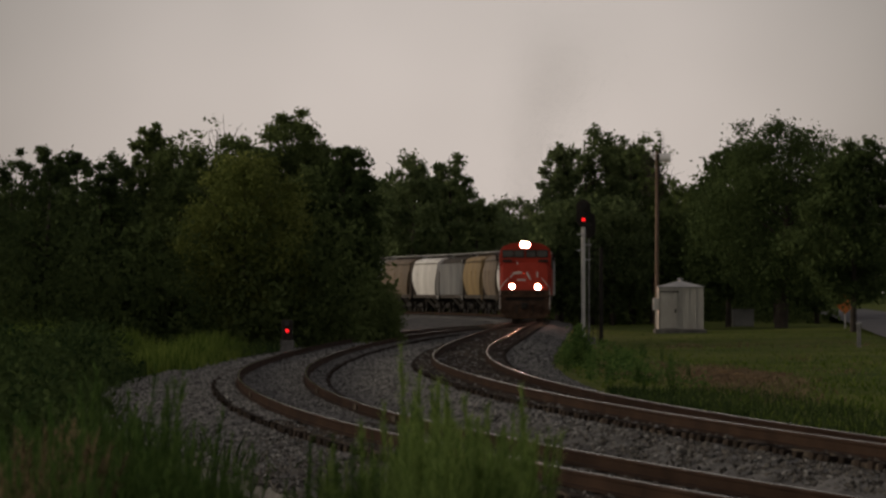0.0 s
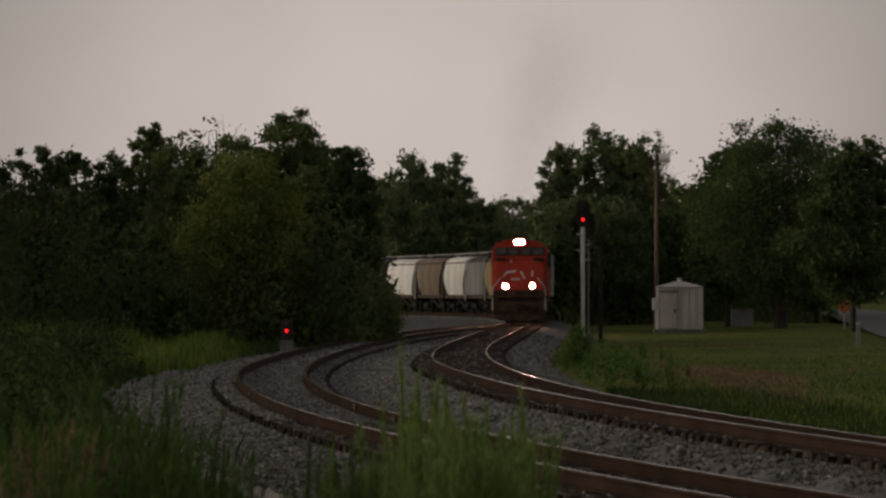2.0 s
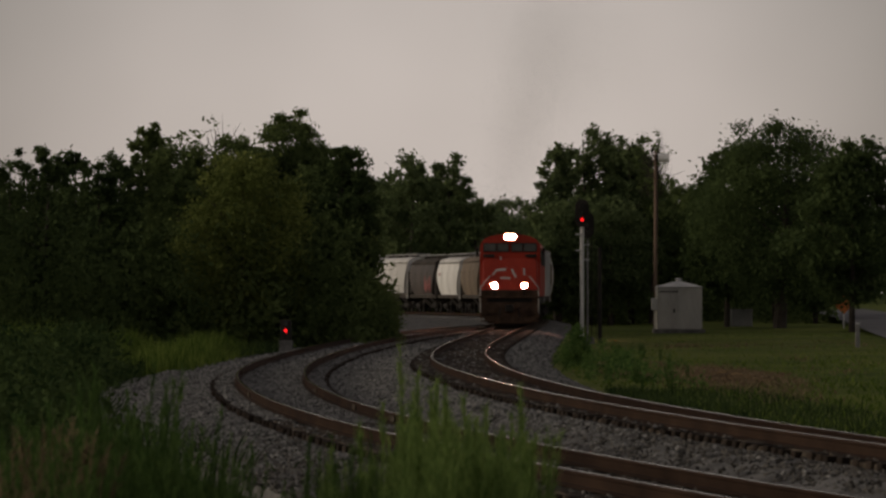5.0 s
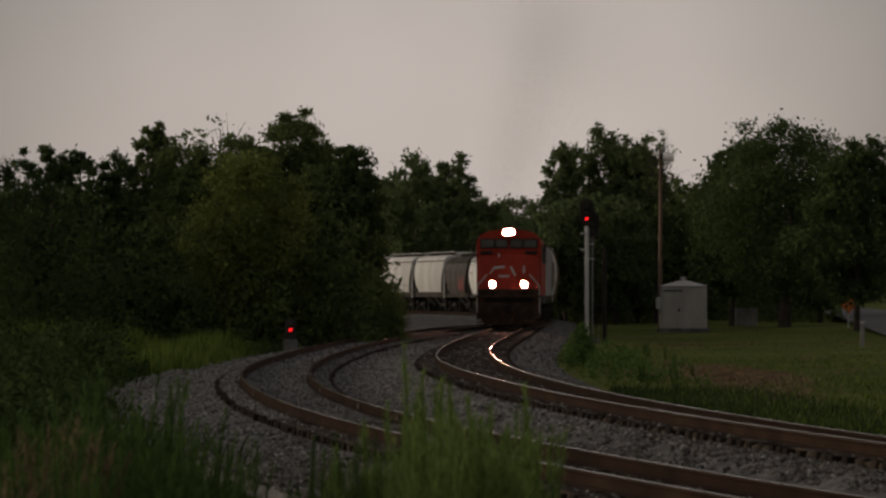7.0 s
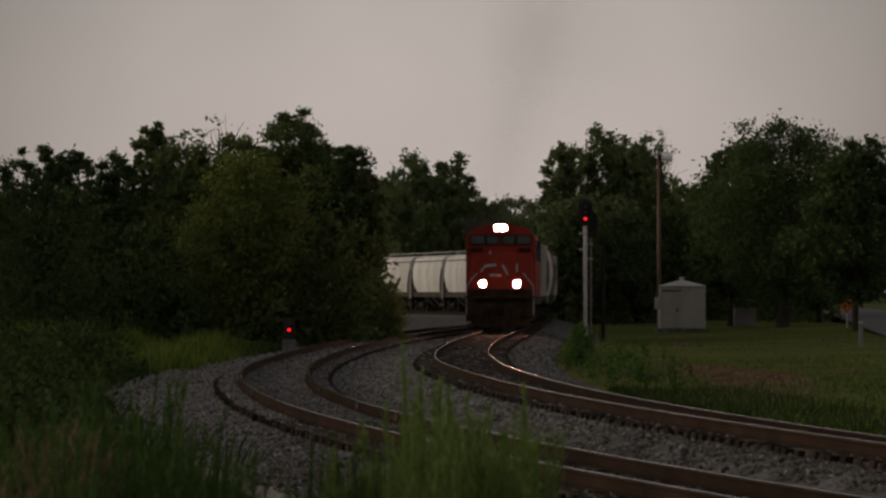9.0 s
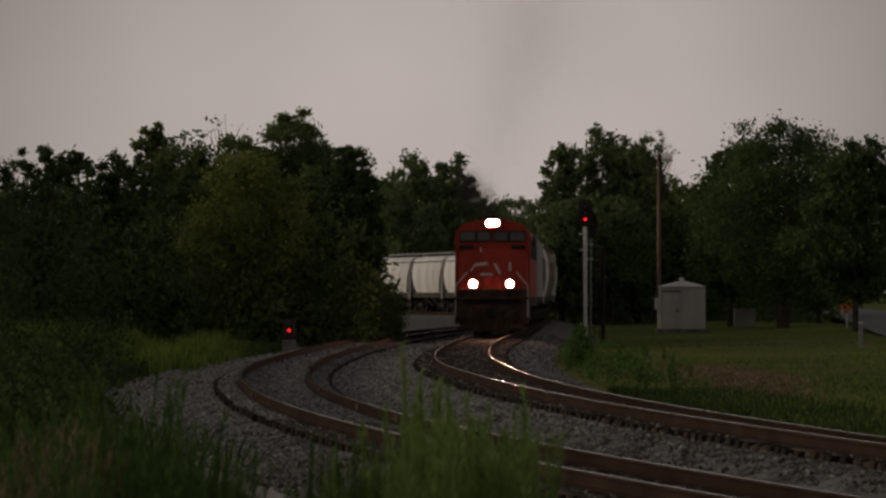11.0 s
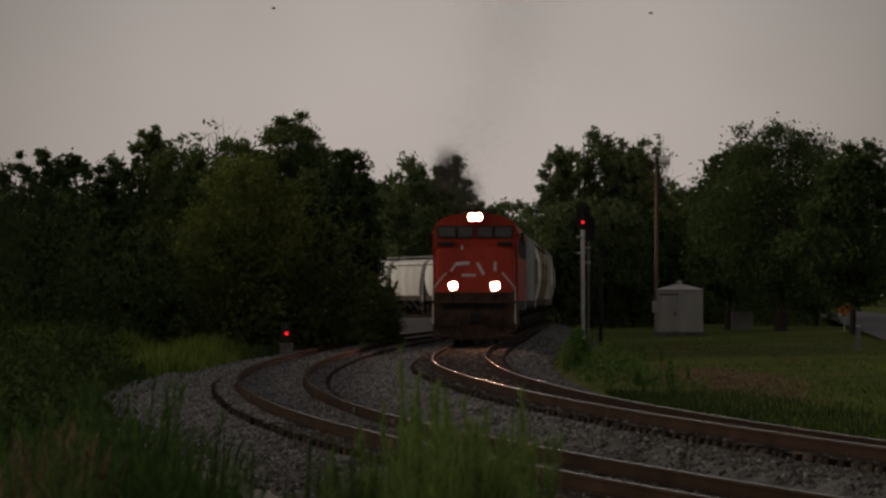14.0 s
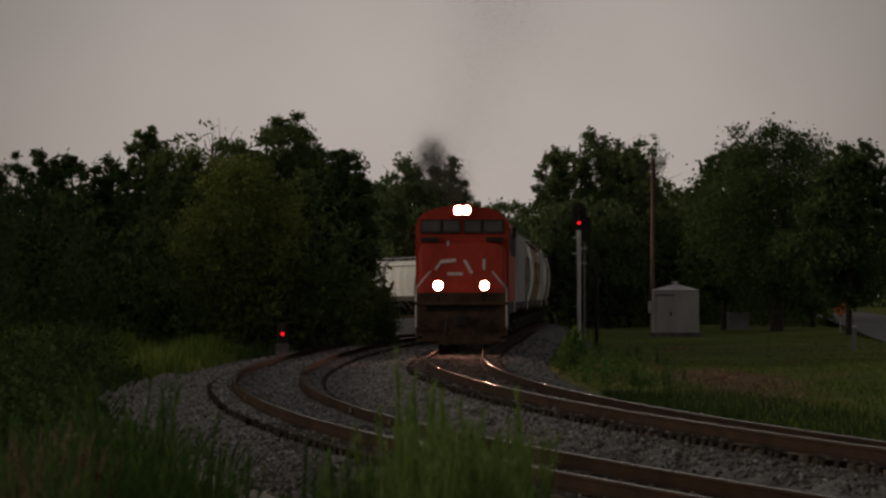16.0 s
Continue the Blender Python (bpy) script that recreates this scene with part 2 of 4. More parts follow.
# ---- the lines: sideways place by distance ahead, as knots of (ahead, sideways, slope) ----
MAIN_KNOTS = [(-48.0, 32, -0.375), (16.0, 11.786, -0.2429), (53.6, 4.609, -0.139), (76.0, 2.167, -0.0804),
              (104.0, 0.733, -0.0265), (136.0, 0.573, 0.0144), (184.0, 1.95, 0.036), (240.0, 3.87, 0.036),
              (280.0, 5.28, 0.0295)]
SIDE_KNOTS = [(-51.3, 32.11, -0.4125), (17.1, 8.616, -0.2676), (42.7, 2.701, -0.1937), (64.1, -0.789, -0.1331), (89.8, -3.24, -0.0637),
              (128.2, -4.169, 0.0064), (171.0, -3.172, 0.0377), (214.0, -0.2, 0.0975), (256.0, 4.6, 0.0689)]


def hermite(knots, y):
    y = np.asarray(y, float)
    k = np.array(knots)
    i = np.clip(np.searchsorted(k[:, 0], y) - 1, 0, len(k) - 2)
    h = k[i + 1, 0] - k[i, 0]
    s = (y - k[i, 0]) / h
    return ((2 * s**3 - 3 * s**2 + 1) * k[i, 1] + (3 * s**2 - 2 * s**3) * k[i + 1, 1]
            + (s**3 - 2 * s**2 + s) * h * k[i, 2] + (s**3 - s**2) * h * k[i + 1, 2])


def main_x(y):
    y = np.asarray(y, float)
    return np.where(y < 280, hermite(MAIN_KNOTS, np.minimum(y, 280)), 5.28 + 0.0295 * (y - 280) - 0.0014 * np.maximum(y - 300, 0) ** 2)


def side_x(y):
    return hermite(SIDE_KNOTS, y)


def cant(y, full):
    """Superelevation of the outer rail: none on the far straight, full on the near curve."""
    y = np.asarray(y, float)
    s = np.clip((132 - y) / 48, 0, 1)
    z = full * s * s * (3 - 2 * s)
    if full < 0.1:  # the siding's steepest cant lies in the middle of its curve
        z = z + 0.02 * np.exp(-(((y - 95) / 22) ** 2))
    return z


MAIN_CANT, SIDE_CANT = 0.13, 0.06


def level(y, full):
    """Height of the line itself: the siding lies a little lower until it nears the main line."""
    s = np.clip((235 - np.asarray(y, float)) / 65, 0, 1)
    return -0.12 * s * s * (3 - 2 * s) * (full < 0.1)


TABLE_Y = np.linspace(-40, 700, 3701)
TABLE_X = main_x(TABLE_Y)
TABLE_S = np.concatenate(([0], np.cumsum(np.hypot(np.diff(TABLE_X), np.diff(TABLE_Y)))))


def on_line(s):
    """Sideways and ahead at s metres along the main line."""
    y = np.interp(s, TABLE_S, TABLE_Y)
    return float(main_x(y)), float(y)


# ---- ground ----
def dist_lines(x, y):
    d1 = x - main_x(y)
    d2 = np.where(y < 256, x - side_x(np.minimum(y, 256)), 99.0)
    return d1, d2


def smooth(a, b, v):
    s = np.clip((v - a) / (b - a), 0, 1)
    return s * s * (3 - 2 * s)


def plane_z(d, y, full):
    """Height of the canted plane through both rail heads, d metres to the right of the line's middle."""
    return level(y, full) + cant(y, full) * np.clip(0.5 - d / 1.5, -0.37, 1.37)


def bed_z(x, y):
    """Height of the ballast shoulders and the bed between the lines, below the tie tops."""
    d1, d2 = dist_lines(x, y)
    z1 = plane_z(d1, y, MAIN_CANT) - 0.25 - 0.27 * smooth(1.7, 3.0, np.abs(d1))
    z2 = plane_z(d2, y, SIDE_CANT) - 0.285 - np.where(d2 < 0, 0.12, 0.25) * smooth(1.7, 3.0, np.abs(d2))
    z = np.maximum(z1, z2)
    between = (d1 < 0) & (d2 > 0)
    return np.where(between, np.maximum(z, -0.39), z)


def crib_z(x, y):
    """Height of the stone packed between the ties, or of the bed outside them."""
    d1, d2 = dist_lines(x, y)
    z = bed_z(x, y)
    z = np.where(np.abs(d2) < 1.25, plane_z(d2, y, SIDE_CANT) - 0.19, z)
    return np.where(np.abs(d1) < 1.25, plane_z(d1, y, MAIN_CANT) - 0.178, z)


def ground_z(x, y):
    """Earth around the line: low hummocks, a little higher on the weedy side."""
    d1, d2 = dist_lines(x, y)
    z = -0.56 + 0.06 * np.sin(x * 0.35 + 1) * np.sin(y * 0.0625)
    z = z + 0.22 * smooth(6, 16, d1) * smooth(48, 88, y) * (0.6 + 0.4 * np.sin(y * 0.056 + x * 0.2))
    z = z - 0.18 * smooth(-9, -6.5, d2) * smooth(1.5, -1, d1) * smooth(50, 75, y) * smooth(230, 190, y)
    z = z + 0.35 * smooth(-7.5, -13, d2) * smooth(320, 200, y)
    return z


def grid_mesh(name, xs, ys, fn):
    gx, gy = np.meshgrid(xs, ys)
    v = np.stack((gx, gy, fn(gx, gy)), -1).reshape(-1, 3)
    n, m = len(xs), len(ys)
    i = np.arange(n * (m - 1)).reshape(m - 1, n)[:, :-1].ravel()
    return mesh_np(name, v, np.stack((i, i + 1, i + n + 1, i + n), -1))


def build_ground():
    xs = np.concatenate(([-4000, -900, -300, -120], np.linspace(-60, 60, 121), [120, 300, 900, 4000]))
    ys = np.concatenate(([-3000, -600, -150], np.linspace(-60, 450, 311), [520, 640, 1000, 2200, 4900]))
    me = grid_mesh("ground", xs, ys, ground_z)
    tagged(part("ground", me, M_GRASS), "rough grassy railway land with worn tan patches", "ground", kind="structure")
    # ballast: one strip that follows both lines
    ys = np.concatenate((np.arange(-20, 264, 0.8), np.arange(264, 560, 2.5)))
    u = np.linspace(0, 1, 61)
    lo = np.where(ys < 240, np.minimum(side_x(np.minimum(ys, 256)), main_x(ys)) - 3.5, main_x(ys) - 5.5)
    lo = np.where(ys > 224, np.minimum(lo, np.interp(ys, [224, 264, 360, 450, 560], [-2.5, -5.5, -6, -30, -95])), lo)
    hi = main_x(ys) + 2.9
    gx = lo[:, None] + (hi - lo)[:, None] * u[None, :]
    gy = np.repeat(ys[:, None], 61, 1)
    gz = bed_z(gx, gy)
    gz = np.where(gy > 240, np.maximum(gz, -0.42), gz)
    gz += 0.02 * np.sin(gx * 9.1 + gy * 1.7) * np.sin(gy * 5.3)
    gz[:, 0] = gz[:, -1] = -0.8
    v = np.stack((gx, gy, gz), -1).reshape(-1, 3)
    i = np.arange(61 * (len(ys) - 1)).reshape(-1, 61)[:, :-1].ravel()
    me = mesh_np("ballast_bed", v, np.stack((i, i + 1, i + 62, i + 61), -1))
    tagged(part("ballast_bed", me, M_BALLAST), "grey crushed stone ballast under both curving tracks", "ballast", kind="structure")


def build_crib(fn, full, level, y0, y1, material, label):
    """Ballast packed between the ties of one line; it ends short of the tie ends, which stand free."""
    ys = np.arange(y0, y1, 0.45)
    u = np.array([-1.27, -1.25, -1.2, -1.0, -0.85, -0.7, -0.4, -0.1, 0.1, 0.4, 0.7, 0.85, 1.0, 1.2, 1.25, 1.27])
    k = len(u)
    rng = np.random.default_rng(71)
    gx = fn(ys)[:, None] + u[None, :] + 0.02 * rng.normal(0, 1, (len(ys), k))
    gy = np.repeat(ys[:, None], k, 1)
    gz = plane_z(np.repeat(u[None, :], len(ys), 0), gy, full) + level + 0.011 * rng.normal(0, 1, (len(ys), k))
    gz -= np.where(np.abs(u) > 1.26, 0.3, np.where(np.abs(u) > 1.22, 0.03, 0.0))[None, :]
    v = np.stack((gx, gy, gz), -1).reshape(-1, 3)
    i = np.arange(k * (len(ys) - 1)).reshape(-1, k)[:, :-1].ravel()
    me = mesh_np("crib_ballast", v, np.stack((i, i + 1, i + k + 1, i + k), -1))
    tagged(part("crib_ballast", me, material), label, "ballast", kind="structure")


def build_earth():
    """A low hummock of bare earth on the lawn."""
    rng = np.random.default_rng(61)
    a = np.linspace(0, 2 * math.pi, 49)[:-1]
    edge = 1 + 0.18 * np.sin(3 * a + 1) + 0.12 * np.sin(7 * a) + 0.05 * rng.normal(0, 1, 48)
    v, f = [(0.0, 0.0, 0.07)], []
    for k in range(1, 9):
        r = k / 8
        for q in range(48):
            x, y = 1.55 * r * edge[q] * math.cos(a[q]), 15 * r * edge[q] * math.sin(a[q])
            v.append((x, y, 0.07 * (1 - r * r) + 0.03 * rng.normal() * (1 - r) - 0.05 * (k == 8)))
    for q in range(48):
        f.append((0, 1 + q, 1 + (q + 1) % 48))
        for k in range(7):
            b = 1 + 48 * k
            f.append((b + q, b + 48 + q, b + 48 + (q + 1) % 48, b + (q + 1) % 48))
    me = bpy.data.meshes.new("earth_patch")
    me.from_pydata(v, [], f)
    ob = part("earth_patch", me, M_EARTH)
    ob.matrix_basis = pose(7.9, 124, float(ground_z(np.array(7.9), np.array(124.0))) + 0.01, 0, 0, -3)
    tagged(ob, "low hummock of bare brown earth on the lawn", "earth", kind="structure")


def build_stones():
    """Loose ballast stones on the nearer stretch."""
    rng = np.random.default_rng(5)
    n = 112000
    far = rng.random(n) < 0.11
    y = np.where(far, rng.uniform(126, 212, n), 34 + 94.5 * rng.random(n) ** 1.5)
    lo, hi = side_x(y) - 3.6, main_x(y) + 2.8
    x = lo + (hi - lo) * rng.random(n)
    d1, d2 = dist_lines(x, y)
    keep = (np.abs(d1) > 1.36) | ((np.abs(d1) < 1.2) & (rng.random(n) < 0.12))
    keep &= (np.abs(d2) > 1.36) | (np.abs(d2) < 0.69) | ((np.abs(d2) > 0.82) & (np.abs(d2) < 1.2))
    keep &= (np.abs(d2) > 1.36) | (rng.random(n) < 0.25 + 0.75 * smooth(62, 78, y))
    x, y = x[keep], y[keep]
    n = len(x)
    z = crib_z(x, y)
    size = (0.018 + 0.02 * rng.random(n) ** 2) * np.where(y > 126, 1.5, 1.0)
    base = np.array([(1, 0, 0), (0, 1, 0), (-1, 0, 0), (0, -1, 0), (0, 0, 1), (0, 0, -1)], float)
    faces = np.array([(0, 1, 4), (1, 2, 4), (2, 3, 4), (3, 0, 4), (1, 0, 5), (2, 1, 5), (3, 2, 5), (0, 3, 5)])
    v = base[None] * (0.6 + 0.7 * rng.random((n, 6, 1))) + rng.normal(0, 0.18, (n, 6, 3))
    a = rng.random(n) * 6.28
    c, s = np.cos(a)[:, None], np.sin(a)[:, None]
    v = np.stack((v[..., 0] * c - v[..., 1] * s, v[..., 0] * s + v[..., 1] * c, v[..., 2] * 0.75), -1) * size[:, None, None]
    v += np.stack((x, y, z + size * 0.25), -1)[:, None]
    dirty = rng.random(n) < 0.85 * smooth(70, 50, y)  # brown with dust on the nearer stretch
    for pick, material, label in ((~dirty, M_STONE, "loose grey and pale crushed ballast stones"), (dirty, M_STONE_D, "loose dusty brown ballast stones")):
        k = int(pick.sum())
        f = faces[None] + 6 * np.arange(k)[:, None, None]
        me = mesh_np("ballast_stones", v[pick].reshape(-1, 3), f.reshape(-1, 3))
        tagged(part("ballast_stones", me, material), label, "stones", kind="stuff")


RAIL_SIDE = [(-0.07, -0.17), (0.07, -0.17), (0.07, -0.158), (0.012, -0.142), (0.010, -0.048), (0.036, -0.036), (0.036, -0.012)]
RAIL_SIDE = RAIL_SIDE + [(0.03, -0.002), (-0.03, -0.002), (-0.036, -0.012), (-0.036, -0.036), (-0.010, -0.048), (-0.012, -0.142), (-0.07, -0.158)]
RAIL_HEAD = [(-0.021, -0.004), (0.021, -0.004), (0.017, 0.0004), (0.009, 0.0018), (0.0, 0.0022), (-0.009, 0.0018), (-0.017, 0.0004)]


def sweep(profile, xs, ys, zs):
    p = np.array(profile)
    k, n = len(p), len(ys)
    v = np.empty((n, k, 3))
    v[..., 0] = xs[:, None] + p[None, :, 0]
    v[..., 1] = ys[:, None]
    v[..., 2] = zs[:, None] + p[None, :, 1]
    f = []
    for j in range(k):
        i = np.arange(n - 1) * k
        f.append(np.stack((i + j, i + (j + 1) % k, i + k + (j + 1) % k, i + k + j), -1))
    return v.reshape(-1, 3), np.concatenate(f)


def build_track(fn, y0, y1, full, head, label):
    tr = thing("railway_track", label, "railway track", group="curving tracks", kind="structure")
    ys = np.concatenate((np.arange(y0, min(y1, 280), 1.2), [y1] if y1 <= 280 else np.arange(280, y1, 3.0)))
    d = np.gradient(fn(ys), ys)
    nx = 1 / np.sqrt(1 + d * d)
    for side in (-1, 1):
        xs = fn(ys) + side * 0.7525 / nx
        zs = level(ys, full) + cant(ys, full) * (side < 0)
        rail = part("rail", mesh_np("rail", *sweep(RAIL_SIDE, xs, ys, zs)), M_RUST, tr)
        band = part("rail_head", mesh_np("rail_head", *sweep(RAIL_HEAD, xs, ys, zs)), head, rail, "worn bright running surface")
        band.data.polygons.foreach_set("use_smooth", [True] * len(band.data.polygons))
        if full < 0.1:  # bolted joints of the siding
            for yj in ((69.7, 76.7, 89.4, 102.2, 114.9) if side > 0 else (83.0, 95.7, 108.5)):
                g = float(fn(yj + 0.5) - fn(yj - 0.5))
                bar = bmesh.new()
                for e in (-1, 1):
                    box(e * 0.03 - 0.014, e * 0.03 + 0.014, -0.33, 0.33, -0.14, -0.045, 0.006, bar)
                jb = part("joint_bar", bar, M_FOUL, rail, "dark bolted joint bar")
                jb.matrix_basis = pose(float(fn(yj)) + side * 0.7525, yj, float(level(yj, full) + cant(yj, full) * (side < 0)), 0, 0, -math.degrees(math.atan(g)))
    # ties: the nearer ones one by one, the rest joined
    tie = bpy.data.meshes.new("tie")
    b = box(-1.3, 1.3, -0.115, 0.115, -0.17, 0.0, 0.012)
    b.to_mesh(tie)
    b.free()
    tie.materials.append(M_TIE)
    rng = random.Random(3)
    rest_v, rest_f, count = [], [], 0
    y = 35.0
    tv = np.array([v.co[:] for v in tie.vertices])
    while y < min(y1 - 20, 240):
        x, g = float(fn(y)), float(fn(y + 0.5) - fn(y - 0.5))
        h = float(cant(y, full))
        m = pose(x + rng.uniform(-0.04, 0.04), y, float(level(y, full)) + h / 2 - (0.17 if full > 0.1 else 0.192) + rng.uniform(-0.008, 0.004), 0, math.degrees(h / 1.5), -math.degrees(math.atan(g)) + rng.uniform(-0.8, 0.8))
        if count < 300:
            o = new("tie", tie)
            o.parent, o.matrix_basis = tr, m
        else:
            w = (np.array(m.to_3x3()) @ tv.T).T + np.array(m.translation)
            k = len(rest_v) * len(tv)
            rest_v.append(w)
            rest_f += [[i + k for i in p.vertices] for p in tie.polygons]
        count += 1
        y += 0.53
    if rest_v:
        me = bpy.data.meshes.new("far_ties")
        me.from_pydata(np.concatenate(rest_v).tolist(), [], rest_f)
        tagged(part("far_ties", me, M_TIE, tr), kind="stuff")
    return tr


# ---- the train ----
def bowed(w, z0, z1, bulge, n=8):
    """Cross-section of a hopper body: bowed sides between a narrower foot and shoulder."""
    pts = [(w / 2 - bulge * (2 * k / n - 1) ** 2, z0 + (z1 - z0) * k / n) for k in range(n + 1)]
    return pts + [(-x, z) for x, z in pts[::-1]]


WHEELS = []


def wheelset(parent, y, r=0.46):
    """Two wheels on their axle, turning about its middle."""
    axle = part("wheelset", tube((-0.62, 0, 0), (0.62, 0, 0), 0.08, None, 10), M_BLACK, parent)
    for s in (-1, 1):
        bm = tube((s * 0.68, 0, 0), (s * 0.80, 0, 0), r - 0.02, r, 22)
        tube((s * 0.66, 0, 0), (s * 0.69, 0, 0), r + 0.02, None, 22, bm)
        part("wheel", bm, M_BLACK, axle)
    axle.matrix_basis = pose(0, y, r)
    WHEELS.append((axle, y, r))


def truck(parent, y):
    bm = box(-1.15, -0.95, y - 1.2, y + 1.2, 0.42, 0.72, 0.04)
    box(0.95, 1.15, y - 1.2, y + 1.2, 0.42, 0.72, 0.04, bm)
    box(-1.1, 1.1, y - 0.2, y + 0.2, 0.5, 0.85, 0.04, bm)
    for s in (-1, 1):
        for k in (-0.85, 0.85):
            box(s * 1.16 - 0.08, s * 1.16 + 0.08, y + k - 0.15, y + k + 0.15, 0.32, 0.62, 0.03, bm)
    tr = part("truck", bm, M_BLACK, parent, "black cast steel truck")
    wheelset(tr, y - 0.88)
    wheelset(tr, y + 0.88)


def hopper_car(paint, length, label, ribbed=False, tagged_side=False, plaque=False):
    car = thing("hopper_car", label, "freight car", group="hopper cars of the train")
    h = length / 2 - 0.95
    up = 0.15 if length > 14 and not ribbed else 0.0  # the long cars stand a little taller
    roof_paint = M_ROOF if ribbed or paint == "dark" else M_CAR[paint]
    body = prism(bowed(3.15 if not ribbed else 2.95, 1.48 + up, 3.95 + up, 0.2 if not ribbed else 0.03), -h, h)
    for v in body.verts:  # slope sheets: the ends lean in towards the hoppers below
        k = max(0.0, (3.2 + up - v.co.z) / 1.72)
        v.co.y -= math.copysign(1.35 * k ** 1.5, v.co.y)
    b = part("body", body, M_CAR[paint], car)
    part("sill", box(-1.4, 1.4, -h - 0.5, h + 0.5, 1.2, 1.48 + up, 0.03), M_ROOF, car, "dark grimy side sill")
    if ribbed:
        for i in range(15):
            y = -h + 0.35 + i * (2 * h - 0.7) / 14
            for s in (-1, 1):
                part("rib", box(s * 1.5 - 0.07, s * 1.5 + 0.07, y - 0.06, y + 0.06, 1.48, 3.98, 0.015), M_CAR[paint], b)
    else:
        for i in range(1, 4):
            y = -h + 0.1 + i * (2 * h - 0.2) / 4
            for s in (-1, 1):
                part("seam_strip", box(s * 1.565 - 0.02, s * 1.565 + 0.02, y - 0.04, y + 0.04, 2.3 + up, 3.35 + up, 0.008), M_CAR[paint], b)
    # thin dark strip: the shadow line along the roof edge put into its colour
    for e in (-1, 1):
        part("roof_edge_rail", box(e * 1.42 - 0.05, e * 1.42 + 0.05, -h - 0.1, h + 0.1, 4.0 + up, 4.07 + up, 0.015), M_ROOF, car)
    arch = [(1.37, 3.9), (1.34, 4.16), (1.1, 4.36), (0.7, 4.48), (0.3, 4.53)]
    arch = [(x, z + up) for x, z in arch]
    part("roof", prism(arch + [(-x, z) for x, z in arch[::-1]], -h, h), roof_paint, car, "arched roof of the car")
    walk_bm = box(-0.62, 0.62, -h - 0.4, h + 0.4, 4.74 + up, 4.80 + up, 0.0)
    for i in range(5):
        box(-0.3, 0.3, -h + i * h / 2 - 0.03, -h + i * h / 2 + 0.03, 4.46 + up, 4.74 + up, 0, walk_bm)
    part("running_board", walk_bm, M_STEEL, car, "galvanised roof walkway")
    for i in range(6):
        y = -h + 1.3 + i * (2 * h - 2.6) / 5
        part("hatch", box(-0.42, 0.42, y - 0.4, y + 0.4, 4.48 + up, 4.64 + up, 0.05), M_ROOF, car)
    for y in (-0.27 * length / 2 * 1.6, 0, 0.27 * length / 2 * 1.6) if length > 14 else (-1.5, 1.5):
        bm = prism([(-1.2, 1.4), (1.2, 1.4), (0.35, 0.45), (-0.35, 0.45)], y - 0.9, y + 0.9)
        part("discharge_hopper", bm, M_BLACK, car)
    for s in (-1, 1):
        lad = tube((s * 1.42, -h - 0.35, 1.1), (s * 1.42, -h - 0.35, 4.2), 0.025, None, 6)
        tube((s * 1.42, -h + 0.1, 1.1), (s * 1.42, -h + 0.1, 4.2), 0.025, None, 6, lad)
        for k in range(9):
            tube((s * 1.42, -h - 0.35, 1.3 + k * 0.33), (s * 1.42, -h + 0.1, 1.3 + k * 0.33), 0.018, None, 6, lad)
        part("ladder", lad, M_CAR[paint], car)
        for e in (-1, 1):
            ya, yb = sorted((s * (h + 0.1), s * (h + 0.35)))
            part("end_post", box(e * 1.27 - 0.07, e * 1.27 + 0.07, ya, yb, 1.48, 3.4, 0.02), M_ROOF, car)
        part("coupler", box(-0.15, 0.15, min(s * (h + 0.45), s * (length / 2 - 0.02)), max(s * (h + 0.45), s * (length / 2 - 0.02)), 0.75, 1.02, 0.04), M_BLACK, car)
    if plaque:
        part("lettering_bar", box(-1.56, -1.5, h - 1.9, h - 1.1, 2.85, 3.2, 0.01), M_TAG, car, "small faded red mark")
    if tagged_side:
        for i, w in enumerate((0.5, 0.3, 0.6, 0.4)):
            part("lettering_bar", box(-1.59, -1.55, -h + 1.2 + i * 0.8, -h + 1.2 + i * 0.8 + w, 1.7 + 0.2 * (i % 2), 3.0 - 0.2 * (i % 3), 0.01), M_TAG, car, "faded red painted marks")
    truck(car, 2.6 - length / 2)
    truck(car, length / 2 - 2.6)
    return car


def shroud(parent, x, y0, y1, z, r):
    """A short black barrel round a lamp."""
    bm = tube((x, y0, z), (x, y1, z), r, None, 20, None, False)
    bmesh.ops.solidify(bm, geom=bm.faces[:], thickness=0.012)
    part("lamp_barrel", bm, M_BLACK, parent)


